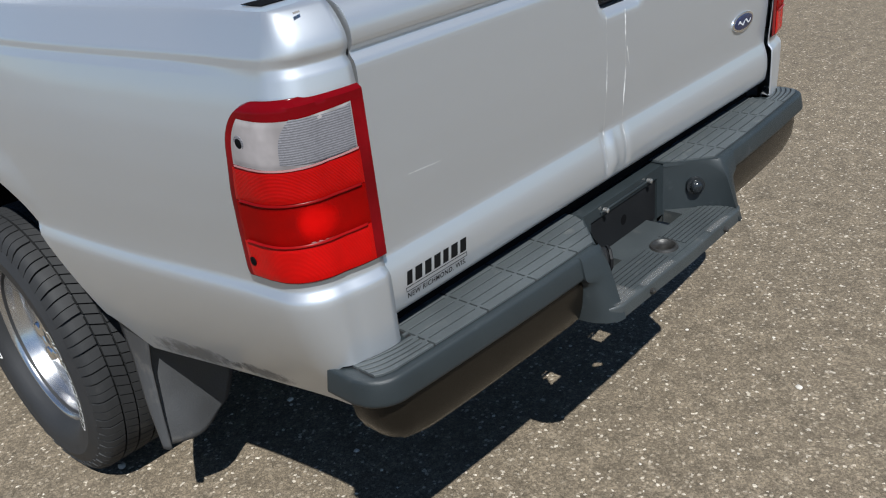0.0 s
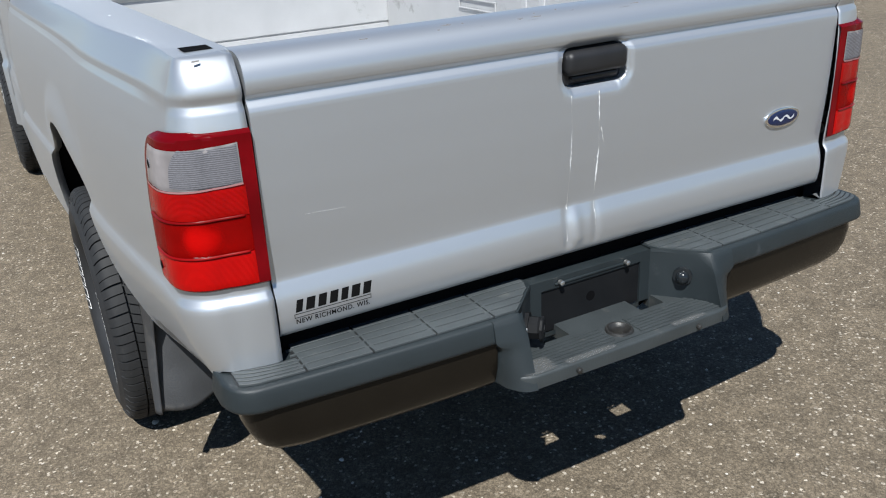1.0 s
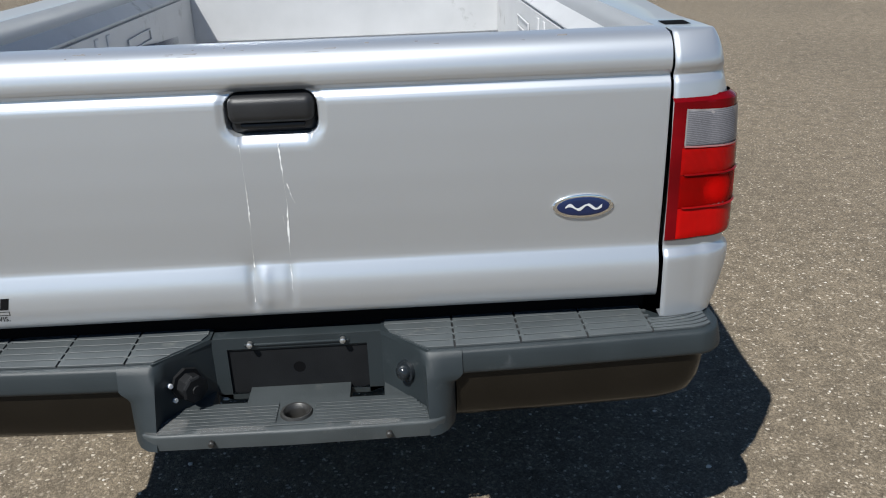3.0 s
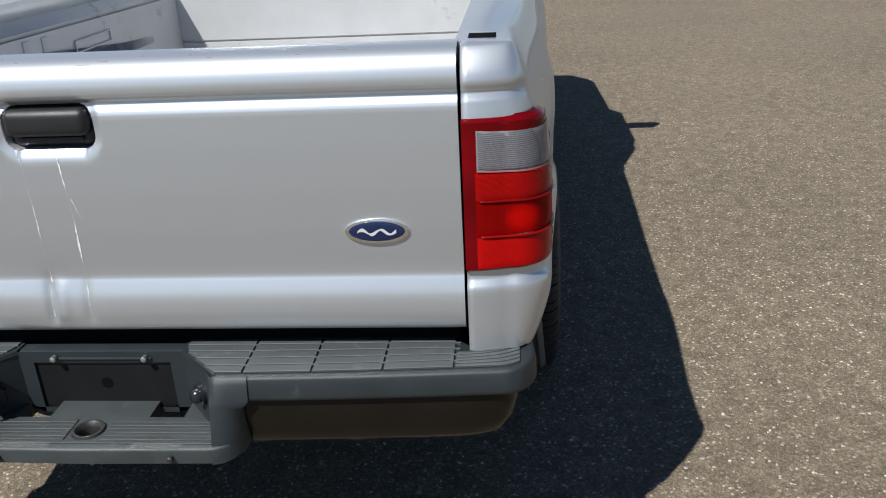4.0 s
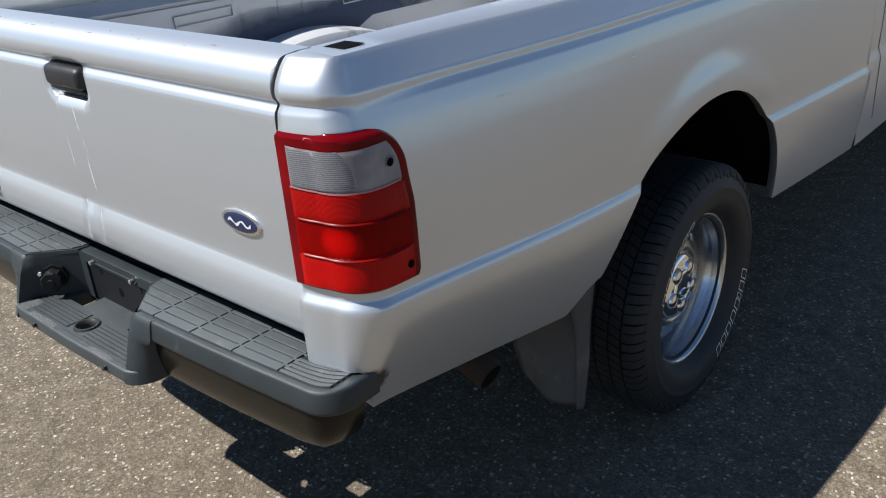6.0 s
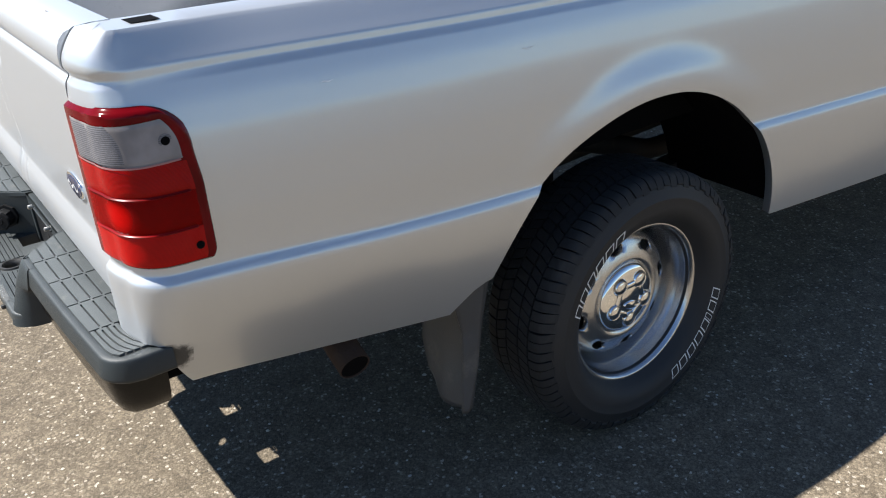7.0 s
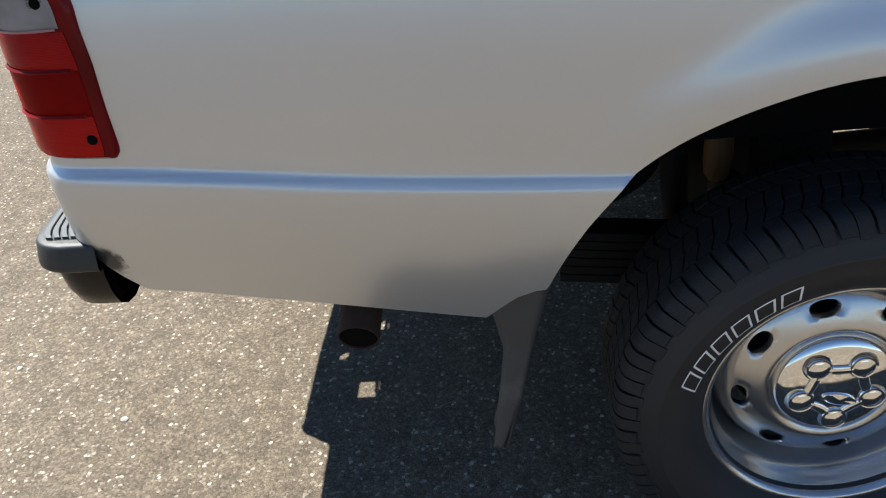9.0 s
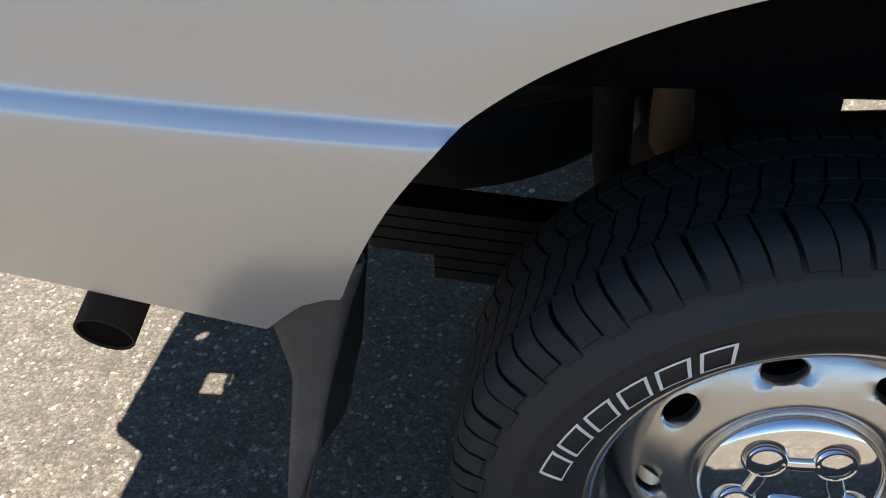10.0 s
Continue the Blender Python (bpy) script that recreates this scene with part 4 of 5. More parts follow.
def bumper_middle():
    # added black strips that paint the seams beside the tailgate dark
    for sign in (1, -1):
        part("gate_gap", box(min(sign * 0.6782, sign * 0.6832), max(sign * 0.6782, sign * 0.6832), 0.022, 0.055, 0.72, 1.165, 0.0005, 1), GAP, truck, "black strip painting the shade beside the tailgate")
    # added near-black fillers: they stand for the shade behind the bumper
    part("sill_panel", box(-0.668, 0.668, 0.036, 0.06, 0.60, 0.735, 0.003, 1), GAP, bumper, "added near-black sheet shading the gap behind the bumper")
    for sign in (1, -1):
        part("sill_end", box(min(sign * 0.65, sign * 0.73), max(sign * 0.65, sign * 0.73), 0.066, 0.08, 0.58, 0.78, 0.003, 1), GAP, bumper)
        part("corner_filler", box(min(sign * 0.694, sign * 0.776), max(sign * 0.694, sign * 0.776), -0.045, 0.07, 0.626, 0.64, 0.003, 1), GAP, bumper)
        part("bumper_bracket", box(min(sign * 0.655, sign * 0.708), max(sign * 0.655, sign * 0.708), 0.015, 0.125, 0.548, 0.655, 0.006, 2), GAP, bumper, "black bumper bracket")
    # top strip over the plate panel
    part("top_strip", box(-0.245, 0.245, -0.0, 0.04, BT - 0.03, BT - 0.0014, 0.004, 2), PLASTIC, bumper)
    # wings over the slanted side walls
    for sign in (1, -1):
        f = (lambda p: p) if sign > 0 else mirrored
        top = [(BACK_X, BACK_Y), (0.246, -0.09), (0.246, 0.038), (BACK_X, 0.038)]
        vs = [(x, y, BT + 0.0016) for x, y in top] + [(x - 0.0006, y - 0.0012, BT - 0.006) for x, y in top]
        part("wing_top", f((vs, [(0, 1, 2, 3), (7, 6, 5, 4), (0, 4, 5, 1)])), PLASTIC, bumper, smooth=False)
        # slanted wall, then the outer flank down to the step
        rows = []
        for z in (BT, BT - 0.003, BT - 0.012, BT - 0.040, BT - 0.046, BT - 0.050, BT - 0.055, BT - 0.062, BT - 0.072, STEP_Z + 0.012, STEP_Z + 0.002, STEP_Z - 0.03):
            t = (BT - z) / (BT - STEP_Z)
            o = 0.094 + curve_at([(BT - 0.046, 0.0105), (BT - 0.036, 0.0105), (BT - 0.014, 0.0062), (BT - 0.0026, 0.003), (BT, 0.0)], z)
            fil = 0.018 * smoothstep(0.60, 0.36, t) ** 1.5
            rows.append([(BACK_X, BACK_Y, z), (BACK_X + 0.03, BACK_Y - 0.03 - 0.004 * t, z), (0.225 + 0.012 * t, -0.074 - 0.024 * t, z), (0.2385 + 0.002 * t, -o + 0.003 - 0.038 * t, z), (0.25 + 0.007 * t, -o - 0.032 * t, z),
                         (0.27 + 0.003 * t, -o - 0.022 * t, z), (0.286 + 0.001 * t + fil, -o - 0.004 * t, z), (0.296 - 0.002 * t + fil, -0.07, z), (0.298 - 0.002 * t + fil, -0.03, z)])
        bm = clean(f(grid(rows)), 0.0002)
        bmesh.ops.recalc_face_normals(bm, faces=bm.faces)
        part("side_wall", bm, PLASTIC, bumper, "dark grey slanted recess wall", angle=60)
    # back wall with the sunk plate panel
    z0, z1, px, pz0, pz1 = STEP_Z - 0.01, BT - 0.0, 0.131, 0.557, 0.645
    vs, fs = [], []
    outer = [(-BACK_X, z0), (BACK_X, z0), (BACK_X, z1), (-BACK_X, z1)]
    inner = [(-px, pz0 - 0.02), (px, pz0 - 0.02), (px, pz1), (-px, pz1)]
    vs = [(x, BACK_Y, z) for x, z in outer] + [(x, BACK_Y, z) for x, z in inner] + [(x, BACK_Y + 0.010, z) for x, z in inner]
    for k in range(4):
        j = (k + 1) % 4
        fs += [(k, j, 4 + j, 4 + k), (4 + k, 4 + j, 8 + j, 8 + k)]
    part("back_wall", (vs, fs), PLASTIC, bumper, smooth=False)
    n = 112
    hole = [(0.0115 * math.cos(2 * math.pi * k / n), 0.598 + 0.0115 * math.sin(2 * math.pi * k / n)) for k in range(n)]
    rect = []
    for k in range(n):
        c, s = math.cos(2 * math.pi * k / n), math.sin(2 * math.pi * k / n)
        q = max(abs(c) / px, abs(s) / 0.049)
        rect.append((c / q, 0.596 + s / q))
    rows = [[(x, BACK_Y + 0.005, z) for x, z in rect], [(x, BACK_Y + 0.005, z) for x, z in hole]]
    part("plate_hole", tube([(0, BACK_Y + 0.0052, 0.598), (0, BACK_Y + 0.02, 0.598)], 0.0118, 32), GAP, bumper, "dark round hole in the plate panel")
    part("plate_panel", grid(rows, wrap=True), PANEL, bumper, "black empty number plate panel", smooth=False)
    # plate lamp bar and two bolts
    part("plate_lip", box(-0.098, 0.098, BACK_Y - 0.0035, BACK_Y + 0.002, 0.6515, 0.6560, 0.0015, 2), PLASTIC, bumper)
    for x in (-0.086, 0.087):
        part("bolt", tube([(x, BACK_Y - 0.002, 0.657), (x, BACK_Y - 0.012, 0.657), (x, BACK_Y - 0.0135, 0.657)], [0.0055, 0.0055, 0.003], 12), STEEL, bumper, "bright steel bolt")
    # step plate with ball hole and two cut-outs at the back
    bm = bmesh.new()
    out = [(-0.20, 0.012), (-0.27, -0.088)]
    for a in range(0, 91, 15):
        out.append((-0.234 - 0.048 * math.cos(radians(a)), -0.100 - 0.046 * math.sin(radians(a))))
    out.append((0.0, STEP_Y - 0.004))
    out += [(-x, y) for x, y in out[-2::-1]]
    out += [(0.16, 0.012), (0.16, -0.052), (0.095, -0.052), (0.095, 0.012), (-0.095, 0.012), (-0.095, -0.052), (-0.16, -0.052), (-0.16, 0.012)]
    vs = [bm.verts.new((x, y, STEP_Z)) for x, y in out]
    edges = [bm.edges.new((vs[i], vs[(i + 1) % len(vs)])) for i in range(len(vs))]
    ring = [bm.verts.new((0.0 + 0.021 * math.cos(2 * math.pi * k / 24), -0.094 + 0.021 * math.sin(2 * math.pi * k / 24), STEP_Z)) for k in range(24)]
    edges += [bm.edges.new((ring[i], ring[(i + 1) % 24])) for i in range(24)]
    bmesh.ops.triangle_fill(bm, use_beauty=True, edges=edges)
    bmesh.ops.recalc_face_normals(bm, faces=bm.faces)
    for face in bm.faces:
        if face.normal.z < 0:
            face.normal_flip()
    ext = bmesh.ops.extrude_face_region(bm, geom=bm.faces[:])
    low = [v for v in ext["geom"] if isinstance(v, bmesh.types.BMVert)]
    bmesh.ops.translate(bm, verts=low, vec=(0, 0, -0.030))
    bmesh.ops.recalc_face_normals(bm, faces=bm.faces)
    rim = [e for e in bm.edges if e.is_manifold and abs(e.verts[0].co.z - STEP_Z) < 1e-5 and abs(e.verts[1].co.z - STEP_Z) < 1e-5 and e.calc_face_angle(0) > 1 and max(v.co.y for v in e.verts) < -0.055]
    bmesh.ops.bevel(bm, geom=rim, offset=0.006, segments=3, profile=0.5, affect="EDGES")
    part("step", bm, STEP_PLASTIC, bumper, "worn grey foot step with ball hole", angle=45)
    for k in range(7):
        y0 = -0.062 - 0.0105 * k
        half = 0.215 + 0.005 * k
        for xa, xb in ((-half, -0.034), (0.034, half)) if -0.125 < y0 - 0.005 and y0 < -0.062 + 0.001 else ((-half, half),):
            part("tread_strip", box(xa, xb, y0 - 0.0086, y0, STEP_Z - 0.001, STEP_Z + 0.0024, 0.0004, 1), STEP_PLASTIC, bumper, smooth=False)
    # near-black beds paint the shade in the step's grooves
    for xa, xb in ((-0.214, -0.036), (0.036, 0.214)):
        part("groove_bed", box(xa, xb, -0.132, -0.064, STEP_Z - 0.001, STEP_Z + 0.0008, 0.0003, 1), GAP, bumper)
    pale = smear_material("pale_scuff", (0.2, 0.2, 0.195), 26, -0.2, 0.3, 1.2)
    for x0, x1, y0, y1 in ((-0.262, -0.19, -0.146, -0.098), (-0.17, -0.05, -0.149, -0.132), (0.10, 0.19, -0.149, -0.134)):
        rows = [[(x0 + (x1 - x0) * i / 6, y0 + (y1 - y0) * j / 4, STEP_Z + 0.0033) for j in range(5)] for i in range(7)]
        part("scuff_or_shade_mark", grid(rows, flip=True), pale, bumper, "pale worn scuff on the step")
    part("hole_collar", revolve_z((0, -0.094, STEP_Z), [(0.018, -0.03), (0.018, -0.004), (0.021, 0.001), (0.024, 0.0048), (0.028, 0.0045), (0.030, 0.0)]), WORN, bumper, "worn steel collar of the ball hole")
    for x in (-0.145, 0.168):
        part("bolt", tube([(x, STEP_Y + 0.002, STEP_Z - 0.018), (x, STEP_Y - 0.008, STEP_Z - 0.018), (x, STEP_Y - 0.010, STEP_Z - 0.018)], [0.006, 0.006, 0.0035], 8), WORN, bumper)
    # round rubber stop in the right wall
    c, n = Vector((0.204, -0.058, 0.612)), Vector((-0.72, -0.69, 0)).normalized()
    part("rubber_stop", tube([c - n * 0.004, c + n * 0.006, c + n * 0.0065, c + n * 0.016, c + n * 0.02], [0.021, 0.020, 0.0145, 0.0135, 0.007], 24), GLOSSY, bumper, "black round rubber stop", angle=60)
    # trailer socket in the left wall
    c, n = Vector((-0.203, -0.052, 0.609)), Vector((0.72, -0.69, 0)).normalized()
    sock = tube([c - n * 0.004, c + n * 0.008, c + n * 0.008, c + n * 0.026, c + n * 0.03], [0.031, 0.031, 0.023, 0.023, 0.020], 8)
    part("trailer_socket", sock, PANEL, bumper, "black trailer plug socket", angle=30)
    side = n.cross(Vector((0, 0, 1)))
    up = Vector((0, 0, 1))
    lid_rows = []
    for a, r in ((0.0305, 0.022), (0.0305, 0.026), (0.035, 0.026), (0.037, 0.023), (0.037, 0.009), (0.039, 0.008), (0.039, 0.001)):
        lid_rows.append([c + n * a + side * (r * math.cos(radians(22.5 + 45 * k))) + up * (r * math.sin(radians(22.5 + 45 * k)) - 0.002) for k in range(8)])
    lid = clean(grid([[tuple(p) for p in row] for row in lid_rows], wrap=True))
    bmesh.ops.recalc_face_normals(lid, faces=lid.faces)
    part("socket_lid", lid, PANEL, bumper, "octagonal black socket lid", angle=20)
    for dx, dz in ((0.033, 0.010), (0.028, -0.022)):
        p = c + side * dx + Vector((0, 0, dz)) + n * 0.001
        part("bolt", tube([p, p + n * 0.008], 0.0045, 8), BADGE_SILVER, bumper)


def revolve_z(at, profile, n=32):
    rows = [[(at[0] + r * math.cos(2 * math.pi * k / n), at[1] + r * math.sin(2 * math.pi * k / n), at[2] + z) for k in range(n)] for r, z in profile]
    return grid(rows, wrap=True)


bumper_middle()


# ---- wheels ----
TYRE_SHIFT = 0.019      # radius trimmed off the carcass outside the sidewall
WHEEL_X = 0.775
DISH = 0.028            # how deep the pressed disc sits in the rim


def tread_block(a0, a1, cross, slant=0.0):
    """A rubber block: cross is its outer line of (x, radius), kept 12 mm deep."""
    cross = [(x, r - TYRE_SHIFT) for x, r in cross]
    top, base = [], []
    for a in (a0, (a0 + a1) / 2, a1):
        line_t, line_b = [], []
        for i, (x, r) in enumerate(cross):
            b = a + slant * i / max(1, len(cross) - 1)
            line_t.append((x, r * math.cos(b), r * math.sin(b)))
            rb = r - 0.013
            xb = x - math.copysign(0.012, x) if abs(x) > 0.098 else x
            line_b.append((xb, rb * math.cos(b), rb * math.sin(b)))
        top.append(line_t)
        base.append(line_b)
    n, m = len(cross), 3
    vs = [p for r in top for p in r] + [p for r in base for p in r]
    k = n * m
    fs = []
    for i in range(m - 1):
        for j in range(n - 1):
            fs.append((i * n + j, i * n + j + 1, (i + 1) * n + j + 1, (i + 1) * n + j))
    for j in range(n - 1):
        fs.append((j, k + j, k + j + 1, j + 1))
        e = (m - 1) * n
        fs.append((e + j, e + j + 1, k + e + j + 1, k + e + j))
    for i in range(m - 1):
        fs.append((i * n, (i + 1) * n, k + (i + 1) * n, k + i * n))
        e = n - 1
        fs.append((i * n + e, k + i * n + e, k + (i + 1) * n + e, (i + 1) * n + e))
    return vs, fs


def sidewall_frames(start, widths, r0=0.2255, r1=0.2505, x=0.1175):
    """Hollow slanted white frames along the sidewall, clockwise from start (degrees, seen from outside)."""
    done = []
    a = start
    for w in widths:
        def pt(u, v):
            r = r0 + (r1 - r0) * v
            b = radians(a - w * u - 2.2 * (v - 0.5))
            xx = curve_at([(0.207, 0.0745), (0.2145, 0.081), (0.222, 0.092), (0.232, 0.1025), (0.245, 0.1115), (0.265, 0.1165), (0.282, 0.1155)], r) + 0.0012
            return (xx, r * math.cos(b), r * math.sin(b))
        t = 0.075
        n = 6
        lots = [grid([[pt(k / n, 0), pt(k / n, t)] for k in range(n + 1)])]
        lots.append(grid([[pt(k / n, 1 - t), pt(k / n, 1)] for k in range(n + 1)]))
        for u0, u1 in ((0, 0.11), (0.89, 1)):
            lots.append(grid([[pt(u, t + (1 - 2 * t) * q / 8) for q in range(9)] for u in (u0, u1)]))
        done.append(merged(*lots))
        a -= w * 1.24
    return done


def rim_disc():
    """Pressed steel disc with eight oval holes."""
    def depth(r):
        return curve_at([(0.075, 0.05), (0.088, 0.05), (0.096, 0.058), (0.106, 0.0625), (0.12, 0.059), (0.14, 0.0515), (0.158, 0.043), (0.168, 0.03), (0.176, 0.012), (0.181, -0.004)], r)
    lots = []
    n = 96
    for rs in ((0.075, 0.08, 0.088, 0.092, 0.096, 0.101, 0.106, 0.112, 0.117), (0.163, 0.168, 0.172, 0.176, 0.181)):
        lots.append(grid([[(depth(r), r * math.cos(2 * math.pi * k / n), r * math.sin(2 * math.pi * k / n)) for k in range(n)] for r in rs], wrap=True))
    for h in range(8):
        c = 2 * math.pi * (h + 0.25) / 8
        half = math.pi / 8
        m = 12
        outer = [(0.117, -half + 2 * half * k / m) for k in range(m)] + [(0.117 + 0.046 * k / 6, half) for k in range(6)] + [(0.163, half - 2 * half * k / m) for k in range(m)] + [(0.163 - 0.046 * k / 6, -half) for k in range(6)]
        rows = [[], [], [], [], []]
        for r, t in outer:
            ang = math.atan2((r - 0.14) / 0.023, t / half)
            rr, tt = 0.141 + 0.0125 * math.sin(ang), 0.155 * math.cos(ang)
            for row, f, sink in ((rows[0], 0.0, 0), (rows[1], 0.55, 0), (rows[2], 0.92, 0), (rows[3], 1.0, 0.003), (rows[4], 1.0, 0.014)):
                q, u = r + (rr - r) * f, t + (tt - t) * f
                row.append((depth(q) - sink, q * math.cos(c + u), q * math.sin(c + u)))
        lots.append(grid(rows, wrap=True))
    return merged(*lots)


def build_wheel():
    wheel = empty("wheel", truck)
    wheel["label"] = "silver steel wheel with chrome cap and black tyre"
    outer = [(0.196, 0.06), (0.2, 0.068), (0.207, 0.0745), (0.2145, 0.081), (0.222, 0.092), (0.232, 0.1025), (0.245, 0.1115), (0.265, 0.1165), (0.282, 0.1155), (0.284, 0.1165), (0.287, 0.1165), (0.289, 0.115), (0.306, 0.110), (0.321, 0.102), (0.329, 0.092), (0.334, 0.07), (0.336, 0.03)]
    prof = outer + [(r, -x) for r, x in reversed(outer)]
    part("tyre", clean(revolve(prof, 120, flip=True), 0.0001), SIDEWALL, wheel, "black all-terrain tyre sidewall", angle=60)
    lots = []
    n = 84
    step = 2 * math.pi / n
    for k in range(n):
        a = k * step
        j = 0.06 * step * math.sin(k * 2.4)
        for sgn in (1, -1):
            sh = 0.0 if sgn > 0 else 0.5 * step
            long = 0.338 if k % 2 else 0.331
            lots.append(tread_block(a + sh + j, a + sh + 0.86 * step, [(sgn * 0.058, 0.366), (sgn * 0.078, 0.3655), (sgn * 0.091, 0.362), (sgn * 0.1005, 0.353), (sgn * 0.1085, long)][::sgn], slant=sgn * -0.35 * step))
            lots.append(tread_block(a + 0.3 * step + sh, a + 1.17 * step + sh, [(sgn * 0.023, 0.366), (sgn * 0.053, 0.366)][::sgn], slant=sgn * 0.5 * step))
        lots.append(tread_block(a, a + 0.88 * step, [(-0.018, 0.366), (0.0, 0.367), (0.018, 0.366)], slant=0.35 * step))
    bm = clean(merged(*lots), 0.00001)
    bmesh.ops.recalc_face_normals(bm, faces=bm.faces)
    part("tread", bm, RUBBER, wheel, "blocky worn tyre tread", angle=30)
    for outline in sidewall_frames(163.5, (6.8, 7.2, 7.0, 6.8, 7.0, 6.8), 0.2425, 0.2685) + sidewall_frames(-8, (6.6, 6.6, 3.0, 6.6, 6.9, 6.7, 6.6, 5.6), 0.248, 0.275):
        part("sidewall_mark", outline, WHITE_MARK, wheel, "white outlined slanted mark", smooth=False)
    barrel = [(0.203, 0.065), (0.211, 0.0705), (0.2135, 0.074), (0.2125, 0.0775), (0.209, 0.0785), (0.204, 0.076), (0.2005, 0.07), (0.198, 0.062), (0.1938, 0.046), (0.1915, 0.038), (0.187, 0.03), (0.1855, 0.02), (0.185, 0.0), (0.1835, -0.01), (0.181, -0.02), (0.18, -0.045), (0.18, -0.09), (0.2, -0.1)]
    part("rim", clean(revolve(barrel, 96), 0.0001), RIM, wheel, "silver steel wheel rim", angle=50)
    disc = clean(rim_disc(), 0.0001)
    bmesh.ops.recalc_face_normals(disc, faces=disc.faces)
    inset = [part("disc", disc, RIM, wheel, "silver steel disc with oval holes", angle=45)]
    cap = [(0.093, 0.048), (0.0945, 0.058), (0.093, 0.064), (0.088, 0.069), (0.078, 0.0725), (0.06, 0.0755), (0.038, 0.0775), (0.015, 0.0785), (0.0005, 0.0788)]
    inset.append(part("hub_cap", clean(revolve(cap, 72), 0.0001), CHROME, wheel, "chrome dome hub cap", angle=50))
    for k in range(5):
        b = radians(55 + 72 * k)
        at = Vector((0, 0.056 * math.cos(b), 0.056 * math.sin(b)))
        rows = [[(x, at.y + r * math.cos(2 * math.pi * i / 20), at.z + r * math.sin(2 * math.pi * i / 20)) for i in range(20)] for r, x in ((0.0245, 0.07), (0.0228, 0.077), (0.0196, 0.0812), (0.0165, 0.0802), (0.0145, 0.0812), (0.008, 0.0835), (0.0004, 0.084))]
        inset.append(part("cap_boss", clean(grid(rows, wrap=True), 0.0001), CHROME, wheel, angle=60))
    web = [(0.0765, 0.054 * math.cos(radians(55 + 72 * k + 8 * j)), 0.054 * math.sin(radians(55 + 72 * k + 8 * j))) for k in range(5) for j in range(9)]
    rows = []
    for k, (wx, wy, wz) in enumerate(web):
        rad = 0.054 - 0.013 * math.sin(math.pi * (k % 9) / 9) ** 0.7
        wy, wz = wy * rad / 0.054, wz * rad / 0.054
        u = math.hypot(wy, wz)
        rows.append([(wx + 0.0045 * math.sin(a), wy * (u + 0.009 * math.cos(a)) / u, wz * (u + 0.009 * math.cos(a)) / u) for a in (math.pi * i / 8 for i in range(9))])
    rows.append(rows[0])
    inset.append(part("cap_web", clean(grid(rows), 0.0001), CHROME, wheel, "raised band between the bosses", angle=80))
    tilt = radians(-14)
    rows = [[(x, 0.028 * k * math.cos(2 * math.pi * i / 32), -0.016 + 0.0115 * k * math.sin(2 * math.pi * i / 32)) for i in range(32)] for k, x in ((1.0, 0.074), (0.98, 0.0805), (0.9, 0.0815), (0.82, 0.0805), (0.01, 0.0815))]
    rows = [[(x, y * math.cos(tilt) - (z + 0.016) * math.sin(tilt) + 0.004, y * math.sin(tilt) + (z + 0.016) * math.cos(tilt) - 0.016) for x, y, z in row] for row in rows]
    inset.append(part("cap_oval", clean(grid(rows, wrap=True), 0.0001), CHROME, wheel, "embossed plain oval"))
    for ob in inset:
        ob.location.x = -DISH
    drum = [(0.0, -0.04), (0.135, -0.04), (0.14, -0.05), (0.14, -0.09), (0.0, -0.09)]
    part("brake_drum", clean(revolve(drum, 48), 0.0001), UNDER, wheel)
    return wheel


first_wheel = build_wheel()
first_wheel.matrix_basis = pose(WHEEL_X, AXLE_Y, AXLE_Z, 0)
copy_thing(first_wheel, pose(-WHEEL_X, AXLE_Y, AXLE_Z, 40, 0, 180))
copy_thing(first_wheel, pose(WHEEL_X + 0.04, FRONT_AXLE_Y, AXLE_Z, 70))
copy_thing(first_wheel, pose(-WHEEL_X - 0.04, FRONT_AXLE_Y, AXLE_Z, 15, 0, 180))


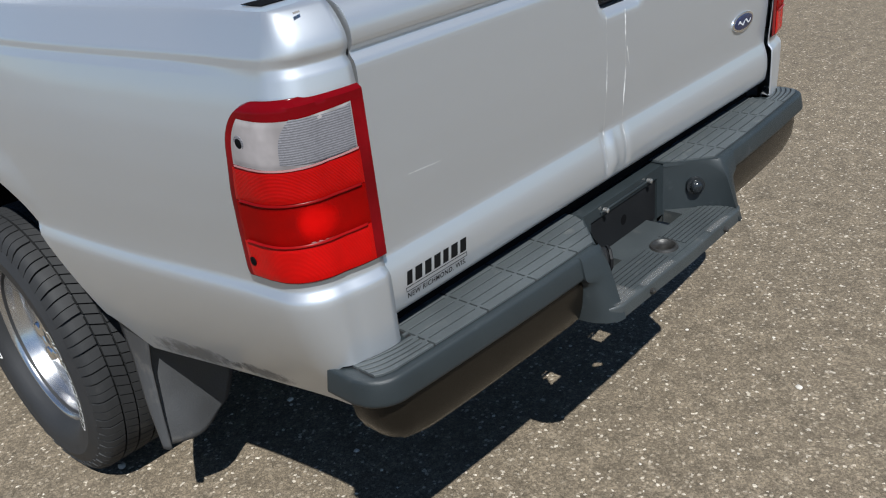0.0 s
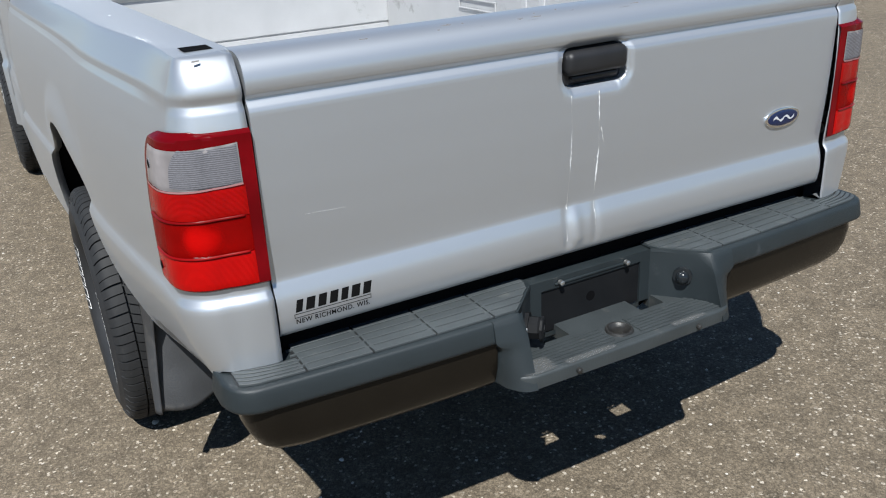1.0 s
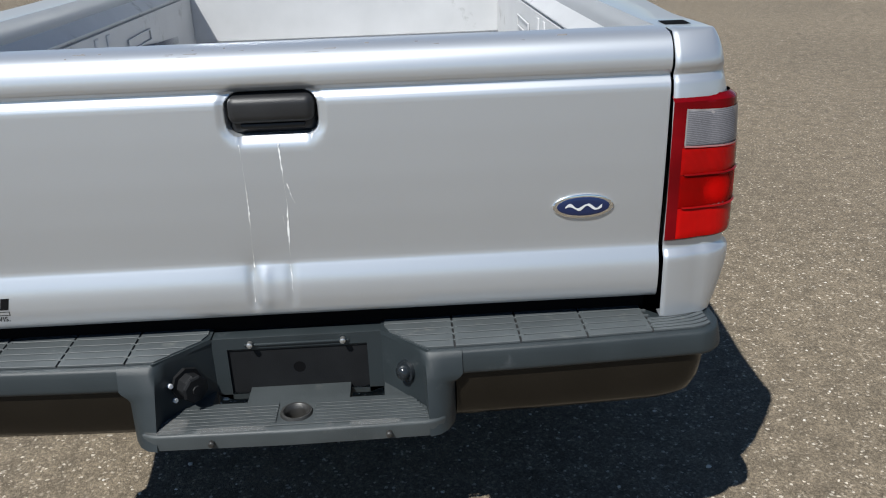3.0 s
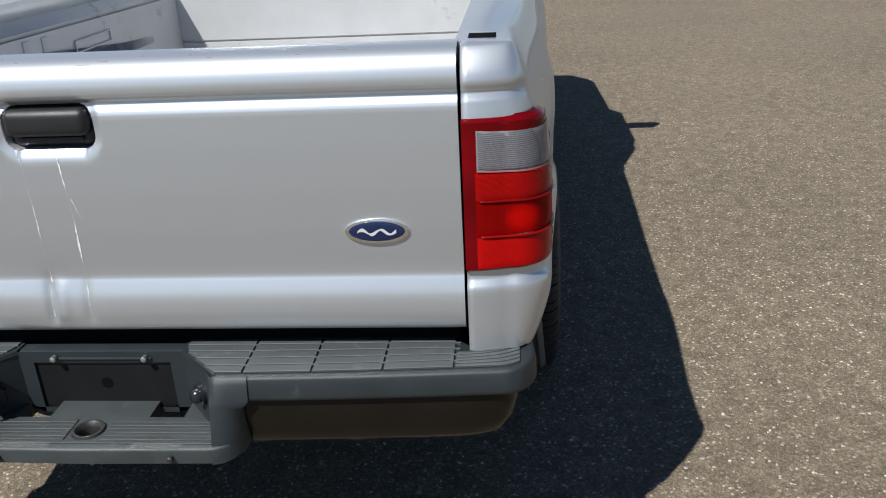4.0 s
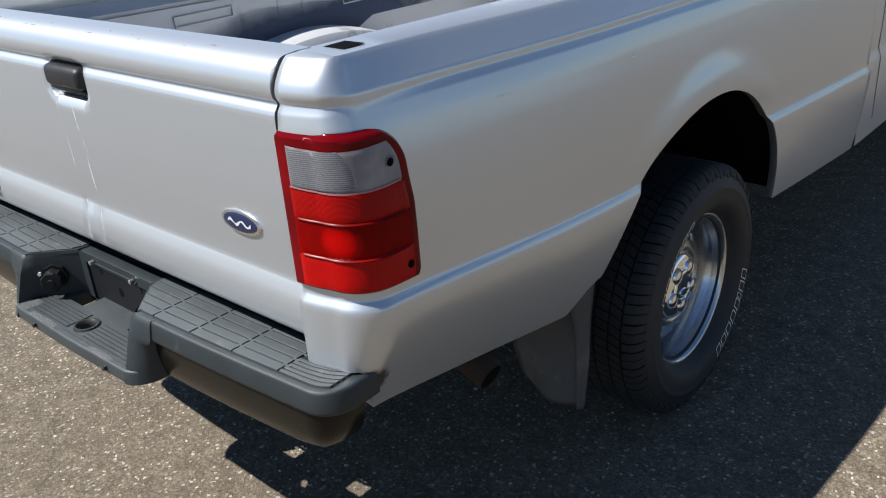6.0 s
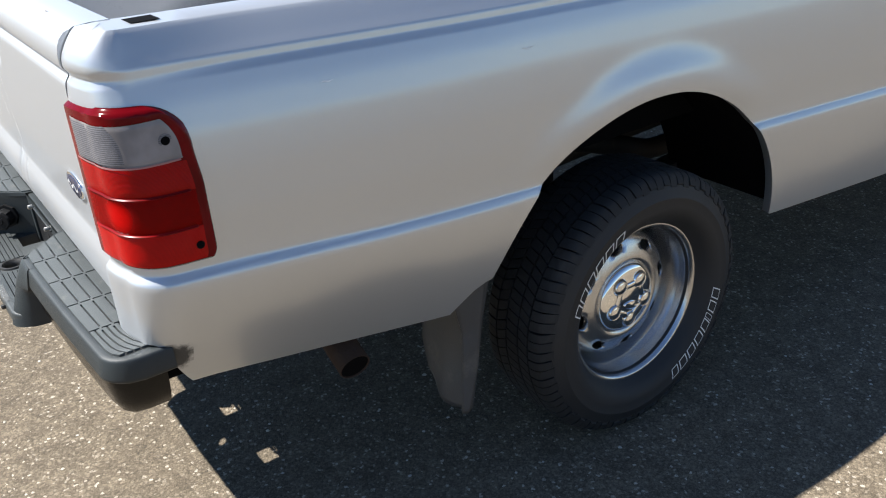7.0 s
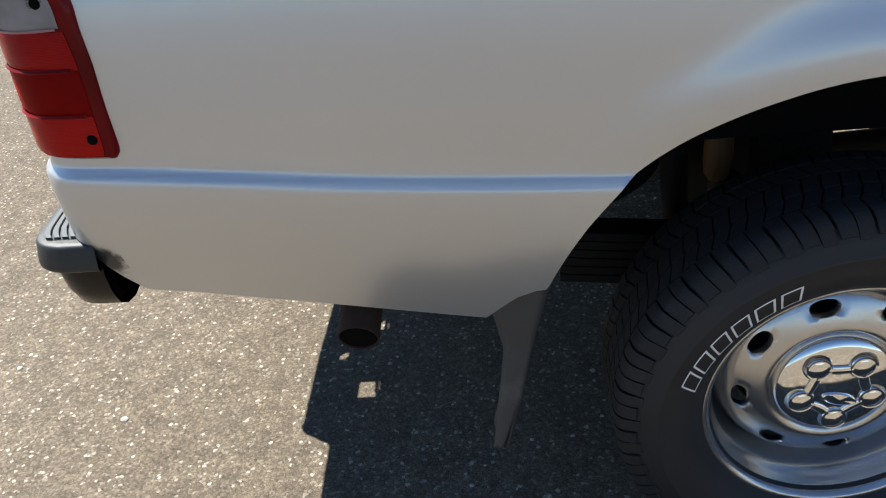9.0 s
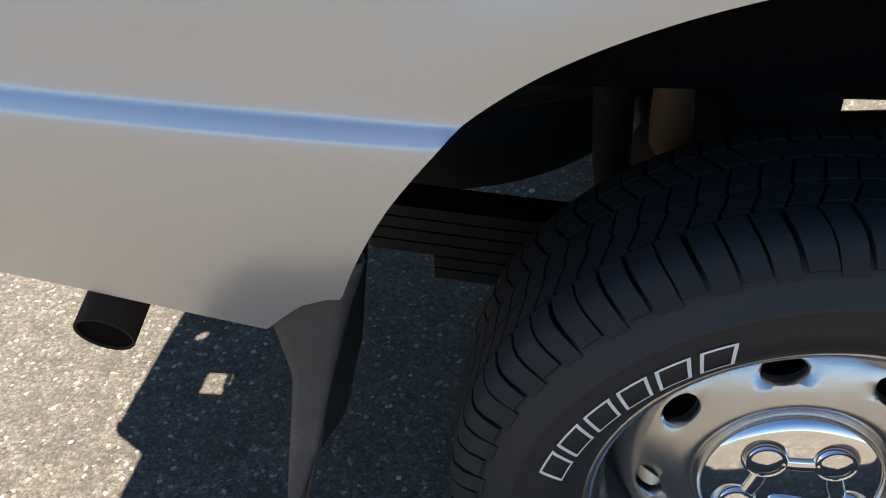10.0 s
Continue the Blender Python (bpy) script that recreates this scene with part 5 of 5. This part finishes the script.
# ---- mud flaps ----
def mud_flap(sign):
    """A hanging rubber sheet, twisted so that its outer edge stands forward at the arch."""
    outer = [(0.0, 0.812, 0.722, 0.600), (0.12, 0.812, 0.704, 0.548), (0.3, 0.816, 0.682, 0.465), (0.6, 0.828, 0.656, 0.36), (1.0, 0.836, 0.622, 0.262)]
    inner = [(0.0, 0.615, 0.684, 0.62), (0.3, 0.612, 0.676, 0.47), (0.6, 0.615, 0.66, 0.34), (1.0, 0.655, 0.637, 0.275)]

    def edge(line, f):
        return [curve_at([(q[0], q[c]) for q in line], f) for c in (1, 2, 3)]

    rows = []
    for k in range(25):
        f = k / 24
        a, b = edge(inner, f), edge(outer, f)
        row = []
        for j in range(13):
            u = j / 12
            bend = 0.018 * math.sin(math.pi * u) * (1 - f * 0.5) + 0.008 * math.sin(u * 7 + f * 4) * f
            low = -0.03 * smoothstep(0.8, 1.0, f) * math.sin(math.pi * u) * 0.6
            row.append(((a[0] + (b[0] - a[0]) * u) * sign, a[1] + (b[1] - a[1]) * u - bend, a[2] + (b[2] - a[2]) * u + low))
        rows.append(row)
    lip = []
    for k in range(25):
        f = k / 24
        b = edge(outer, f)
        w = curve_at([(0, 0.10), (0.12, 0.082), (0.3, 0.046), (0.6, 0.034), (1, 0.012)], f)
        lip.append([((b[0] + 0.002 - 0.012 * (1 - j / 5) ** 2) * sign, b[1] - w * (1 - j / 5), b[2] - 0.42 * w * (1 - j / 5)) for j in range(6)])
    edge_ob = part("flap_lip", clean(grid(lip)), FLAP, truck, "dusty bent edge of the mud flap", angle=80)
    thick = edge_ob.modifiers.new("sheet", "SOLIDIFY")
    thick.thickness, thick.offset = 0.005, 0
    ob = part("mud_flap", clean(grid(rows)), FLAP, truck, "dusty black rubber mud flap", angle=80)
    so = ob.modifiers.new("sheet", "SOLIDIFY")
    so.thickness, so.offset = 0.006, 0


mud_flap(1)
mud_flap(-1)


# ---- underside ----
def underside():
    for sign in (1, -1):
        line = [(0.05, 0.60), (0.45, 0.63), (0.75, 0.675), (1.55, 0.675), (1.9, 0.60), (2.3, 0.52), (4.7, 0.5)]
        rows = [[(sign * 0.43 + dx, y, z + dz) for dx, dz in ((-0.03, -0.05), (0.03, -0.05), (0.03, 0.05), (-0.03, 0.05))] for y, z in line]
        part("frame_rail", grid(rows, wrap=True), UNDER, truck, smooth=False)
        leaf = [(sign * 0.50, 0.50 + 1.3 * k / 32, 0.507 - 0.05 * math.sin(math.pi * k / 32) ** 1.4) for k in range(33)]
        lots = []
        for i, (a, b) in enumerate(((0, 33), (2, 31), (3, 30), (4, 29), (6, 27), (6, 27))):
            rows = [[(x - 0.03, y, z - 0.018 * i), (x + 0.03, y, z - 0.018 * i), (x + 0.03, y, z - 0.018 * i - 0.0155), (x - 0.03, y, z - 0.018 * i - 0.0155)] for x, y, z in leaf[a:b]]
            vs, fs = grid(rows, wrap=True)
            lots.append((vs, fs + [(3, 2, 1, 0), tuple(range(len(vs) - 4, len(vs)))]))
        part("leaf_spring", merged(*lots), UNDER, truck, smooth=False)
        part("shock_absorber", tube([(sign * 0.40, 0.985, 0.36), (sign * 0.395, 0.972, 0.5), (sign * 0.39, 0.965, 0.68)], [0.022, 0.026, 0.03], 12), UNDER, truck)
        # inner wheel arch; its deep shade is put into the near-black colour
        rows = []
        for k in range(25):
            a = math.pi * (0.06 + 0.78 * k / 24)
            r = ARCH_R + 0.012
            y, z = ARCH_Y + r * math.cos(a), ARCH_Z + r * math.sin(a)
            skin = side_point(s_of_y(y), z - rake(y))[0] - 0.008
            rows.append([(sign * skin, y, z), (sign * 0.5, y, z + 0.005)])
        part("wheel_arch_liner", grid(rows), GAP, truck, "wheel arch liner with its shade painted near-black")
        # this wall too is near-black, to paint the shade above the tyre
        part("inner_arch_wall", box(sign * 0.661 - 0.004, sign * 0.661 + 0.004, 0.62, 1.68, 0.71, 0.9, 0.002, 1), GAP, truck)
        part("axle_bracket", box(sign * 0.43 - 0.02, sign * 0.43 + 0.02, 1.10, 1.235, 0.44, 0.64, 0.006, 1), UNDER, truck)
        part("bump_stop", tube([(sign * 0.45, 1.036, 0.63), (sign * 0.45, 1.036, 0.575), (sign * 0.45, 1.036, 0.545), (sign * 0.45, 1.036, 0.53)], [0.026, 0.027, 0.024, 0.014], 8), TAN_RUBBER, truck, "tan-brown bump stop over the axle", angle=50)
        part("bed_brace", box(sign * 0.66 - 0.008, sign * 0.66 + 0.008, 0.10, 0.72, 0.63, 0.78, 0.003, 1), UNDER, truck)
        part("bumper_bracket", box(sign * 0.42 - 0.02, sign * 0.42 + 0.02, -0.04, 0.2, 0.53, 0.61, 0.005, 1), UNDER, truck)
    part("axle", tube([(-0.7, AXLE_Y, AXLE_Z), (-0.12, AXLE_Y, AXLE_Z), (-0.08, AXLE_Y, AXLE_Z), (0.08, AXLE_Y, AXLE_Z), (0.12, AXLE_Y, AXLE_Z), (0.7, AXLE_Y, AXLE_Z)], [0.038, 0.04, 0.12, 0.12, 0.04, 0.038], 18), UNDER, truck)
    part("front_axle", tube([(-0.7, FRONT_AXLE_Y, AXLE_Z), (0.7, FRONT_AXLE_Y, AXLE_Z)], 0.035, 12), UNDER, truck)
    part("drive_shaft", tube([(0, AXLE_Y, AXLE_Z), (0, 3.2, 0.45)], 0.035, 12), UNDER, truck)
    for y in (0.22, 0.75, 1.65, 2.3):
        part("cross_member", box(-0.46, 0.46, y - 0.03, y + 0.03, 0.625, 0.70, 0.006, 1), UNDER, truck)
    part("bed_pan", box(-0.655, 0.655, 0.10, 2.3, 0.752, 0.760, 0.002, 1, m=Matrix.Rotation(radians(-1.6), 4, "X")), UNDER, truck)
    spare = revolve([(0.18, 0.08), (0.22, 0.1), (0.29, 0.11), (0.34, 0.095), (0.36, 0.06), (0.362, 0), (0.36, -0.06), (0.34, -0.095), (0.29, -0.11), (0.22, -0.1), (0.18, -0.08)], 48, flip=True)
    sp = part("spare_tyre", spare, RUBBER, truck, "black spare tyre under the bed", angle=60)
    sp.matrix_basis = pose(-0.02, 0.68, 0.485, 0, 90, 0)
    part("fuel_tank", box(-0.40, -0.12, 1.75, 2.9, 0.36, 0.56, 0.04, 3), UNDER, truck)
    part("over_axle_pipe", tube([(0.30, 2.6, 0.42), (0.33, 1.75, 0.46), (0.34, 1.35, 0.60), (0.34, 0.95, 0.60), (0.38, 0.70, 0.57), (0.40, 0.62, 0.555)], 0.034, 16), UNDER, truck)
    pipe = tube([(0.40, 0.62, 0.555), (0.43, 0.50, 0.53), (0.50, 0.42, 0.525), (0.60, 0.404, 0.496), (0.75, 0.398, 0.437)], 0.035, 20, caps=False)
    p = part("exhaust_pipe", pipe, RUST, truck, "rusty brown exhaust tail pipe", angle=80)
    so = p.modifiers.new("wall", "SOLIDIFY")
    so.thickness, so.offset = 0.003, -1
    # black plug just inside the tip paints the bore's shade
    part("pipe_bore", tube([(0.70, 0.400, 0.4566), (0.7475, 0.3981, 0.438)], 0.0318, 18), GAP, truck, "black plug painting the shade in the pipe bore")
    part("muffler", tube([(0.31, 2.7, 0.43), (0.31, 2.68, 0.43), (0.31, 2.1, 0.43), (0.31, 2.08, 0.43)], [0.03, 0.09, 0.09, 0.03], 20), UNDER, truck)


underside()


# ---- cab and front ----
def cab():
    def low(y):
        h = 0.47 ** 2 - (y - FRONT_AXLE_Y) ** 2
        base = 0.50
        return max(base, 0.365 + math.sqrt(h) - rake(y)) if h > 0 else base

    def top(y):
        return curve_at([(2.36, 1.21), (3.2, 1.235), (3.75, 1.245), (4.5, 1.20), (4.85, 1.12)], y)

    rows = []
    ys = [2.345] + [2.36 + 0.05 * k for k in range(26)] + [3.62 + 0.015 * k for k in range(68)] + [4.66, 4.72, 4.78, 4.83, 4.86]
    zs = [0.5 + 0.75 * k / 48 for k in range(49)]
    for y in ys:
        x0 = 0.872 - 0.12 * smoothstep(4.5, 4.9, y) ** 1.5
        col = []
        for z in zs:
            zz = min(max(z, low(y)), top(y))
            r = math.hypot(y - FRONT_AXLE_Y, zz + rake(y) - 0.365)
            d = side_offset(min(zz, 1.10)) + 0.02 * smoothstep(0.56, 0.49, r)
            d -= 0.02 * smoothstep(top(y) - 0.06, top(y), zz)
            d += 0.045 * smoothstep(3.2, 3.6, y) * smoothstep(0.98, 1.12, zz)
            col.append((x0 + d, y, zz + drop(y, zz)))
        zt = top(y) + drop(y, 1.2)
        col += [(x0 - 0.06, y, zt + 0.006), (x0 - 0.25, y, zt + 0.02), (0.3, y, zt + 0.035), (0.0, y, zt + 0.04)]
        rows.append(col)
    pair = grid(rows)
    for f in ((lambda p: p), mirrored):
        bm = clean(f(pair))
        bmesh.ops.recalc_face_normals(bm, faces=bm.faces)
        part("cab_side", bm, PAINT, truck, "silver cab side, door and fender")
    # solid near-black filler stands for the shade between bed and cab
    part("gap_filler", box(-0.845, 0.838, 2.322, 2.36, 0.46, 1.075, 0.004, 1), GAP, truck, "near-black filler painting the shade between bed and cab")
    # front and back closures
    r = rake(4.86)
    part("grille", box(-0.7, 0.7, 4.80, 4.9, 0.55 + r, 1.08 + r, 0.03, 3), PLASTIC, truck)
    part("front_bumper", box(-0.82, 0.82, 4.78, 5.0, 0.45, 0.62, 0.04, 3), PLASTIC, truck)
    r = drop(2.36, 1.2)
    part("cab_back", box(-0.82, 0.82, 2.35, 2.375, 0.5 + r, 1.2 + r, 0.01, 2), PAINT, truck)
    # greenhouse
    z0 = 1.185 + drop(2.6, 1.2)
    zr = 1.73
    ring = []
    for z, xh, y0, y1 in ((z0, 0.855, 2.36, 3.85), (z0 + 0.06, 0.85, 2.36, 3.76), (zr - 0.10, 0.75, 2.37, 3.30), (zr - 0.05, 0.725, 2.38, 3.22), (zr - 0.015, 0.695, 2.41, 3.12), (zr, 0.66, 2.46, 3.10), (zr + 0.006, 0.3, 2.75, 2.9)):
        c = 0.08
        pts = []
        for sx, sy, a0 in ((1, 1, 0), (-1, 1, 90), (-1, -1, 180), (1, -1, 270)):
            for k in range(5):
                a = radians(a0 + 90 * k / 4)
                pts.append((sx * (xh - c) + c * math.cos(a), ((y1 - c) if sy > 0 else (y0 + c)) + c * math.sin(a), z))
        ring.append(pts)
    vs, fs = grid(ring, wrap=True)
    fs.append(tuple(range(len(vs) - 20, len(vs))))
    bm = clean((vs, fs))
    bmesh.ops.recalc_face_normals(bm, faces=bm.faces)
    part("cab_roof", bm, PAINT, truck, "silver cab roof and pillars")
    for sign in (1, -1):
        def gp(u, v):
            z = z0 + 0.075 + (zr - 0.12 - z0) * v
            k = (z - z0 - 0.06) / (zr - 0.14 - z0)
            x = 0.85 + (0.75 - 0.85) * k + 0.004
            ya, yb = 2.47 + 0.1 * k, 3.68 - 0.42 * k
            return (sign * x, ya + (yb - ya) * u, z)
        part("side_window", grid([[gp(u / 4, v / 4) for v in range(5)] for u in range(5)], flip=sign < 0), GLASS, truck, "dark cab side window")
        mir = box(-0.10, 0.10, -0.03, 0.04, -0.07, 0.07, 0.03, 3, m=pose(sign * 1.05, 3.22, 1.17))
        part("door_mirror", mir, BLACK, truck, "black door mirror")
        part("mirror_arm", tube([(sign * 0.84, 3.26, 1.10), (sign * 0.98, 3.23, 1.15)], 0.022, 10), BLACK, truck)
        for y in (2.52, 3.62):
            rows = []
            for k in range(20):
                z = 0.56 + 0.62 * k / 19
                x = 0.872 + side_offset(min(z, 1.10)) - 0.02 * smoothstep(1.13, 1.19, z) + 0.0008
                rows.append([(sign * x, y - 0.003, z + drop(y, z)), (sign * x, y + 0.003, z + drop(y, z))])
            part("door_gap", grid(rows, flip=sign < 0), GAP, truck, smooth=False)


cab()


# ---- loose stones ----
def stones():
    rnd = random.Random(11)
    lots = []
    for k in range(420):
        a, d = rnd.uniform(0, 2 * math.pi), rnd.uniform(0.2, 3.2)
        x, y = d * math.cos(a) * 1.1, 0.6 + d * math.sin(a)
        r = rnd.uniform(0.002, 0.0048)
        if k < 14:
            r = rnd.uniform(0.006, 0.010)
        if k < 2:
            x, y = ((0.22, -0.6), (0.43, -0.25))[k]
        rows = []
        n = 7
        off = [rnd.uniform(0.7, 1.3) for _ in range(n)]
        for f, h in ((1.0, -0.2), (1.05, 0.25), (0.6, 0.6), (0.02, 0.68)):
            rows.append([(x + r * f * off[i] * math.cos(2 * math.pi * i / n), y + r * f * off[i] * math.sin(2 * math.pi * i / n), r * h) for i in range(n)])
        lots.append(grid(rows, wrap=True))
    ob = part("loose_stones", merged(*lots), STONE, None, smooth=False)
    tagged(ob, "small pale loose stones scattered on the asphalt", "gravel", kind="stuff")


stones()
